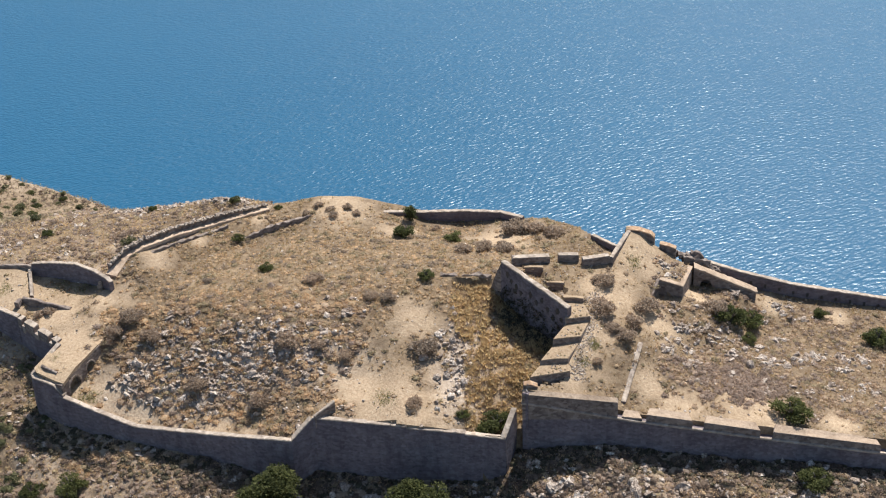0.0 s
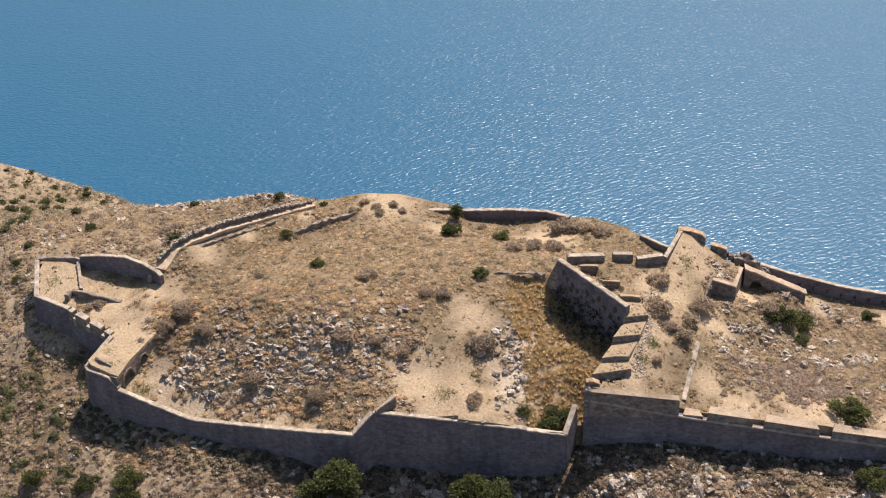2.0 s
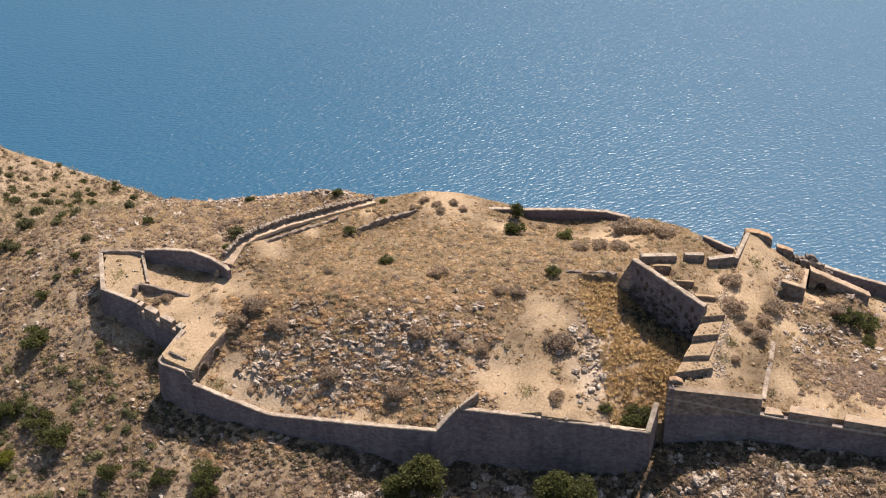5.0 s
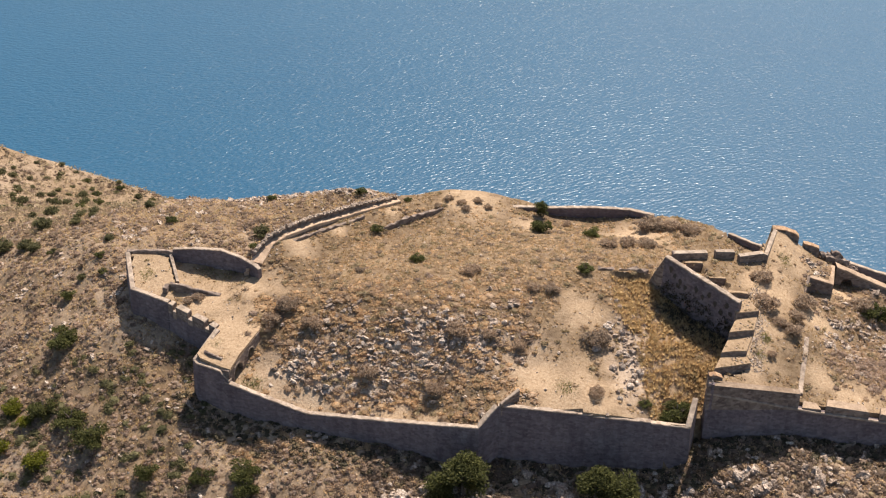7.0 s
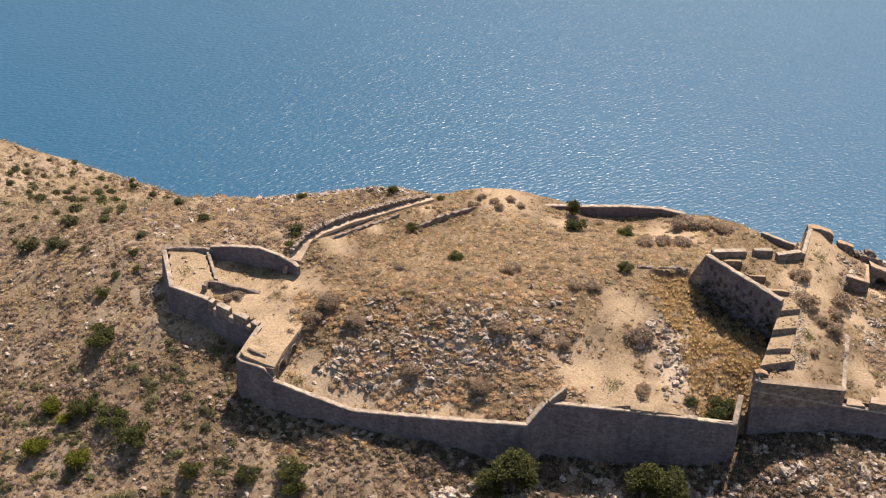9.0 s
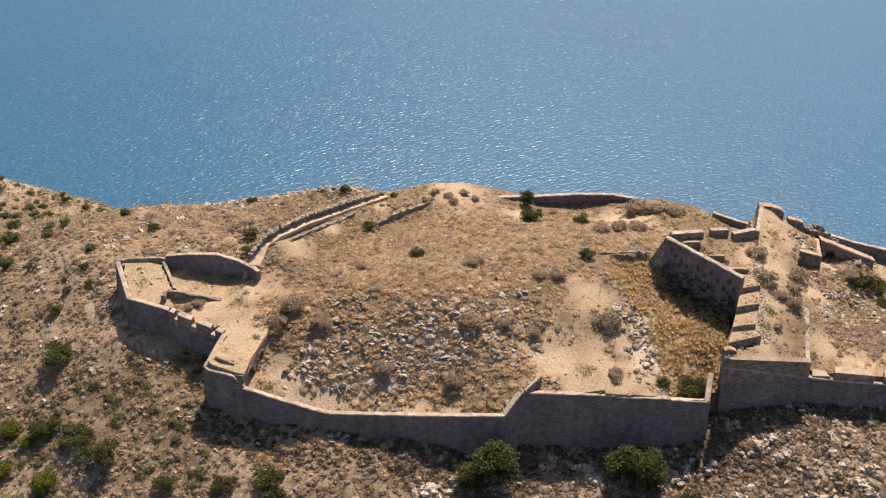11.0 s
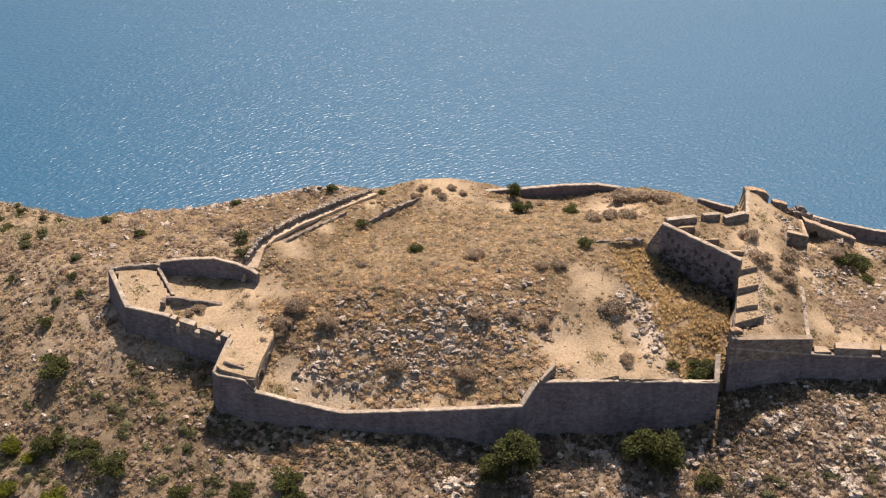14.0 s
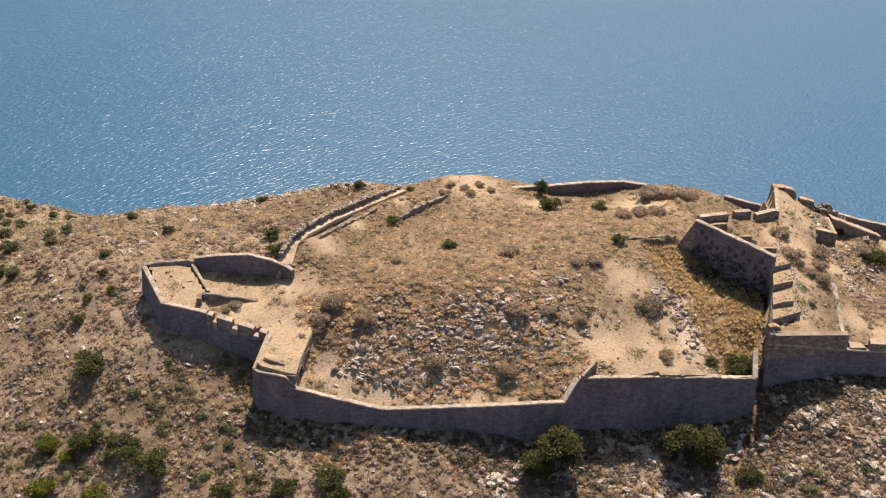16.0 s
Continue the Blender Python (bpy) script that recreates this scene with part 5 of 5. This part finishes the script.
for name, label, mat, count, seed in (("bastion_scrub_brown", "brown scrub in the bastion yard", BROWN, 2600, 111), ("bastion_scrub_twigs", "grey-brown thorny scrub in the bastion yard", TWIG, 1100, 113)):
    c = scatter(count, (27, 66, 120, 147), rng, lambda x, y: in_fort(x, y) * np.clip(0.45 + 0.8 * lumps(x, y, 6, seed), 0, 1) * (1 - bareness(x, y)))
    tufts(name, c, 0.2 + 0.6 * rng.uniform(0, 1, len(c)) ** 1.6, 14, mat, label, rng, 0.4)
# pale gravel on the path beside the broad steps
k = rng.uniform(0, 1, 900)
x, y = np.interp(k, [0, 1], [16.6, 19.6]) + rng.normal(size=900) * 0.7, np.interp(k, [0, 1], [120.5, 136.0])
bulk("path_gravel", *stones(np.stack([x, y, ground(x, y)], -1), rng.uniform(0.05, 0.17, 900), rng, 0.7), ROCK, "pale gravel on the path beside the steps", "stones")
c = scatter(26000, (-112, -36, 112, 174), rng, lambda x, y: outside_cover(x, y) * np.clip(0.7 + 0.6 * lumps(x, y, 6, 121), 0, 1))
bulk("slope_gold_grass", *blades(c, rng.uniform(0.2, 0.42, len(c)), 6, rng, 1.2), GOLD, "pale golden grass on the western slopes", "grass")
# pale broken rock along the crest, and fallen masonry on the cliff edge
n = 700
x = rng.uniform(-66, -38.5, n)
y = np.interp(x, [-66, -46, -36], [174, 170.3, 168.5]) + rng.normal(size=n) * 0.8
bulk("crest_stones", *stones(np.stack([x, y, ground(x, y)], -1), 0.12 + 0.5 * rng.uniform(0, 1, n) ** 2, rng, 0.7), ROCK, "pale broken limestone along the crest", "stones")
n = 420
k = rng.uniform(0, 1, n)
knots, off = [0, 0.11, 0.21, 0.43, 0.73, 1], rng.normal(size=n) * 0.17
x = np.interp(k, knots, [-55.6, -53.9, -52.0, -47.6, -41, -34.8]) + off * 0.65
y = np.interp(k, knots, [146.4, 149.0, 150.9, 154.6, 159.9, 164.6]) - off * 0.75
bulk("walk_rubble", *stones(np.stack([x, y, np.interp(k, knots, [4.3, 5.8, 6.35, 6.75, 6.75, 6.2])], -1), rng.uniform(0.12, 0.3, n), rng, 0.8), COPING, "pale loose rubble along the parapet of the raised walk", "stones")
n = 160
x, y = rng.uniform(29.5, 38, n), rng.uniform(148.6, 150.6, n)
z = np.interp(x, [29, 33, 38], [6.6, 5.2, 2.6]) - np.maximum(0, y - 149.4) * 1.2
bulk("fallen_masonry", *stones(np.stack([x, y, z], -1), 0.2 + 0.5 * rng.uniform(0, 1, n) ** 2, rng, 0.9), RUBBLE, "fallen masonry on the edge of the sea cliff", "stones")
spots = np.array([(-53.2, 124.9, 1.0), (-52.0, 125.0, 0.8), (-71.5, 142.4, 0.9), (-8.5, 119.5, 0.9), (17.5, 123.5, 0.7), (-63, 144.4, 1.3), (-59.5, 143.6, 1.0), (-57.8, 128.5, 0.5), (25, 143.5, 0.8), (19, 126.5, 0.5)])
pick = spots[rng.randint(0, len(spots), 2200)]
xy = pick[:, :2] + rng.normal(size=(2200, 2)) * pick[:, 2:] * 0.8
bulk("green_grass", *blades(np.column_stack([xy, ground(xy[:, 0], xy[:, 1])]), rng.uniform(0.07, 0.19, 2200), 8, rng, 1.3), FRESH, "small patches of green grass on bare soil", "grass")


def stem_mesh(rng, height, spread, count):
    """Several tapered stems that fork from one root."""
    bm = bmesh.new()
    for i in range(count):
        a = rng.uniform(0, 6.283)
        tip = Vector((math.cos(a) * spread * rng.uniform(0.3, 1), math.sin(a) * spread * rng.uniform(0.3, 1), height * rng.uniform(0.7, 1.1)))
        bend = Vector((tip.x * 0.25, tip.y * 0.25, tip.z * 0.5))
        rings = []
        for k, (p, r) in enumerate(((Vector((0, 0, -0.15)), 0.075), (bend, 0.05), (tip, 0.015))):
            rings.append([bm.verts.new((p.x + math.cos(j * 1.2566) * r, p.y + math.sin(j * 1.2566) * r, p.z)) for j in range(5)])
        for r0, r1 in zip(rings, rings[1:]):
            for j in range(5):
                bm.faces.new((r0[j], r0[(j + 1) % 5], r1[(j + 1) % 5], r1[j]))
        bm.faces.new(rings[-1])
    return bm


BARK, bark_nt, bark_b = node_mat("grey_bark")
bark_tone = noise_tex(bark_nt, coords(bark_nt), 9.0, 4, 0.7)
bark_nt.links.new(ramp(bark_nt, bark_tone, [(0.3, (0.06, 0.045, 0.035)), (0.7, (0.17, 0.135, 0.105))]).outputs[0], bark_b.inputs["Base Color"])


def bush(seed, leaf, label, category, lobes, each, card, tall, open_=0.55):
    """A bush of unit radius: stems and a crown of many small leaves in uneven lobes."""
    r = np.random.RandomState(seed)
    root = thing(category.replace(" ", "_"), label, category, (0, 0, -500))
    part("stems", stem_mesh(random.Random(seed), 0.8 * tall, 0.5, 6), BARK, root)
    a = r.uniform(0, 6.283, lobes)
    d = np.sqrt(r.uniform(0.02, 1, lobes)) * open_
    cz = (0.06 + r.uniform(0, 0.8, lobes) * (1 - 0.6 * d)) * tall
    centre = np.stack([np.cos(a) * d, np.sin(a) * d, cz], -1)
    v, f = cards(centre, r.uniform(0.26, 0.5, lobes), each, card, r, 0.85, 0.75)
    me = bpy.data.meshes.new("crown")
    me.from_pydata(v, [], f)
    me.materials.append(leaf)
    crown = new("crown", me)
    crown.parent = root
    return root


def plant(kinds, places, group, rng, sink=0.05):
    for i, (x, y, r) in enumerate(places):
        src = kinds[i % len(kinds)]
        s = r * (1.14 if "thorn" in group else 1.0) * rng.uniform(0.92, 1.08)
        m = Matrix.LocRotScale((x, y, float(ground(x, y)) - sink), Euler((0, 0, rng.uniform(0, 6.283))), (s, s * rng.uniform(0.85, 1.1), s * rng.uniform(0.85, 1.1)))
        tagged(copy_thing(src, m), group=group)


def drop(kinds):
    for ob in kinds:
        for o in (*ob.children_recursive, ob):
            bpy.data.objects.remove(o)


prng = random.Random(4)
TALLS = [bush(500 + i, GREEN, "round dark green tree below the rampart", "tree", 34, 190, 0.17, 2.2) for i in range(2)]
GREENS = [bush(100 + i, GREEN, "dense dark green evergreen bush on dry ground", "evergreen bush", 18, 150, 0.23, 1.1, 0.8) for i in range(3)]
BROWNS = [bush(200 + i, THORN, "leafless brown thorny bush in dry soil", "thorn bush", 20, 140, 0.22, 0.62, 0.78) for i in range(3)]
OLIVES = [bush(300 + i, SAGE, "grey-green rounded shrub on the dry slope", "shrub", 15, 80, 0.32, 0.9) for i in range(3)]
LIMES = [bush(400 + i, LIME, "bright yellow-green bush on the dry slope", "spurge bush", 16, 140, 0.24, 1.0) for i in range(1)]
TREES_TALL = [(-21.9, 109.9, 3.4), (-25.2, 109.0, 2.4), (-4.6, 109.6, 3.4), (-1.4, 108.6, 3.2), (-10.6, 164.3, 1.5)]
TREES_FRONT = [(-52.0, 114.0, 2.5), (3.8, 105.5, 1.7), (-84.1, 136.6, 2.7), (-74.7, 119.7, 2.8), (-78.8, 123.1, 2.4),
               (-83.9, 125.9, 2.1), (-51.3, 111.6, 2.2), (-57.9, 113.7, 1.8), (46.4, 113.1, 2.4), (-65.5, 114.3, 1.8), (-33.1, 165.4, 0.75), (-92.8, 158.8, 1.1), (-82.5, 152.7, 0.9), (-72.8, 161.4, 1.0), (-56.0, 151.9, 1.8), (-41.2, 168.2, 1.1)]
TREES_YARD = [(-37.6, 155.5, 1.3), (-30.1, 144.9, 1.1), (-10.6, 157.8, 1.8), (-2.5, 156.4, 1.7), (-5.0, 140.0, 1.3), (6.4, 118.0, 2.2), (5.0, 116.6, 1.6), (1.9, 117.8, 0.9), (38.6, 139.6, 2.3),
              (41.6, 141.2, 2.2), (40.9, 137.0, 1.2), (43.9, 120.5, 2.4), (52.6, 145.6, 1.2), (59.5, 140.4, 2.3)]
THORNS = [(-48.6, 136.2, 1.6), (-51.0, 133.6, 1.5), (-4.0, 127.7, 1.7), (-4.5, 118.5, 1.2), (7.0, 159.0, 2.2), (10.2, 158.3, 1.6), (13.4, 157.2, 1.4), (-0.6, 150.3, 1.5), (2.5, 151.2, 1.5), (5.5, 151.8, 1.5), (-6.3, 162.6, 0.8),
          (-21.1, 165.4, 0.8), (-24, 164.5, 0.75), (-38.8, 142.3, 0.8), (-10.0, 136.0, 1.2), (-23.3, 128.7, 1.7), (-14.8, 126.3, 1.3), (-35.9, 124.7, 1.5), (-26.1, 121.8, 1.5), (-44.7, 132.2, 1.3), (-18.9, 128.0, 1.1),
          (-12.5, 136.4, 1.0), (-21.9, 140.7, 1.4), (-62.8, 138.2, 0.9), (-64.3, 137.8, 0.8), (-26.2, 165.5, 0.7), (-19.4, 164.0, 0.7), (-23.0, 162.8, 0.8), (-27.8, 163.5, 0.7)]
THORNS_BASTION = [(20.3, 138.2, 1.5), (20.2, 132.9, 1.6), (26.3, 135.8, 1.6), (21.2, 129.9, 1.0), (24.4, 131.9, 1.3), (23.2, 129.0, 1.35), (36.2, 140.6, 1.6), (19.3, 124.0, 0.7)]
SHRUBS = [(-84.7, 149.2, 1.0), (-82.3, 158.0, 1.2), (-106.0, 168.0, 2.4), (-100.5, 165.1, 1.9), (-102.4, 175.6, 1.3), (-106.7, 183.8, 1.2),
          (-113.1, 210.4, 1.8), (-111.8, 213.6, 1.3), (-93.0, 172.6, 1.3), (-89.4, 169.6, 1.0), (-119.7, 208.6, 1.6), (-122.5, 210.8, 1.1), (-119.9, 218.6, 1.4), (-125.1, 219.2, 1.2), (-118.6, 221.7, 1.4), (-132.8, 229.1, 1.4)]
SHRUBS_FAR = [(-130.5, 229.8, 1.3), (-124.1, 224.7, 0.8), (-118.9, 226.3, 1.0), (-122.1, 237.0, 0.9), (-106.4, 223.3, 1.0), (-115.9, 224.7, 1.0), (-108.4, 235.0, 0.9), (-103.3, 232.2, 1.0), (-91.6, 226.4, 1.1), (-130.7, 220.5, 1.1),
              (-97.9, 221.0, 0.8), (-80.6, 174.5, 0.6)]
SHRUBS_SPUR = [(-116.5, 237.8, 1.2), (-111.8, 230.6, 1.4), (-108.3, 238.0, 1.2), (-103.5, 235.8, 1.3), (-113.3, 225.4, 1.5), (-110.0, 218.8, 1.8), (-107.5, 220.0, 1.4), (-102.4, 196.7, 1.4), (-99.9, 218.7, 1.2), (-92.3, 168.7, 1.3),
               (-102.3, 182.4, 1.6), (-99.6, 172.3, 2.2), (-100.3, 236.2, 1), (-98.5, 225.5, 1), (-95.9, 230.5, 0.9), (-79.1, 170.2, 1.1), (-97.6, 163.0, 1.6), (-56.6, 156.7, 1.8), (-85.8, 145.7, 1.2), (-80.9, 149.0, 0.9), (-57.4, 171.3, 0.8)]
SHRUBS_HOLLOW = [(-132.0, 233.8, 0.9), (-133.0, 226.0, 1.1), (-126.6, 222.4, 1.1), (-124.2, 214.4, 1.1), (-124.1, 233.3, 0.9), (-121.9, 234.6, 0.9), (-115.8, 213.5, 0.9), (-117.7, 231.7, 0.9), (-120.0, 241.1, 0.9), (-113.8, 233.7, 0.9), (-117.7, 202.5, 0.9), (-110.7, 183.4, 0.9), (-113.2, 178.2, 1.1), (-112.4, 180.3, 0.9), (-124.6, 203.1, 1.1), (-116.6, 185.4, 0.9), (-94.3, 178.1, 1.0), (-90.2, 172.3, 1.3), (-109.8, 241.1, 1.1), (-123.7, 242.6, 0.9), (-128.9, 239.9, 1.0), (-127.0, 230.4, 0.9), (-121.0, 201.9, 0.9), (-114.9, 201.5, 0.9), (-110.4, 172.7, 1.1)]
plant(OLIVES, SHRUBS_HOLLOW, "bushes in the far hollow", prng)
plant(GREENS + OLIVES, SHRUBS_SPUR, "bushes on the far spur", prng)
plant(TALLS, TREES_TALL, "trees below the rampart", prng)
plant(GREENS, TREES_FRONT, "evergreen bushes on the slope", prng)
plant(GREENS, TREES_YARD, "evergreen bushes inside the walls", prng)
plant(BROWNS, THORNS, "thorn bushes in the yard", prng)
plant(BROWNS, THORNS_BASTION, "thorn bushes on the bastion", prng)
plant(OLIVES, SHRUBS + SHRUBS_FAR, "shrubs on the hillside", prng)
plant(LIMES, [(-89.1, 127.2, 1.8), (-86.3, 124.6, 1.4), (-89.5, 120.7, 2.0), (-82.3, 117.4, 2.0)], "yellow-green bushes", prng)
drop(TALLS + GREENS + BROWNS + OLIVES + LIMES)
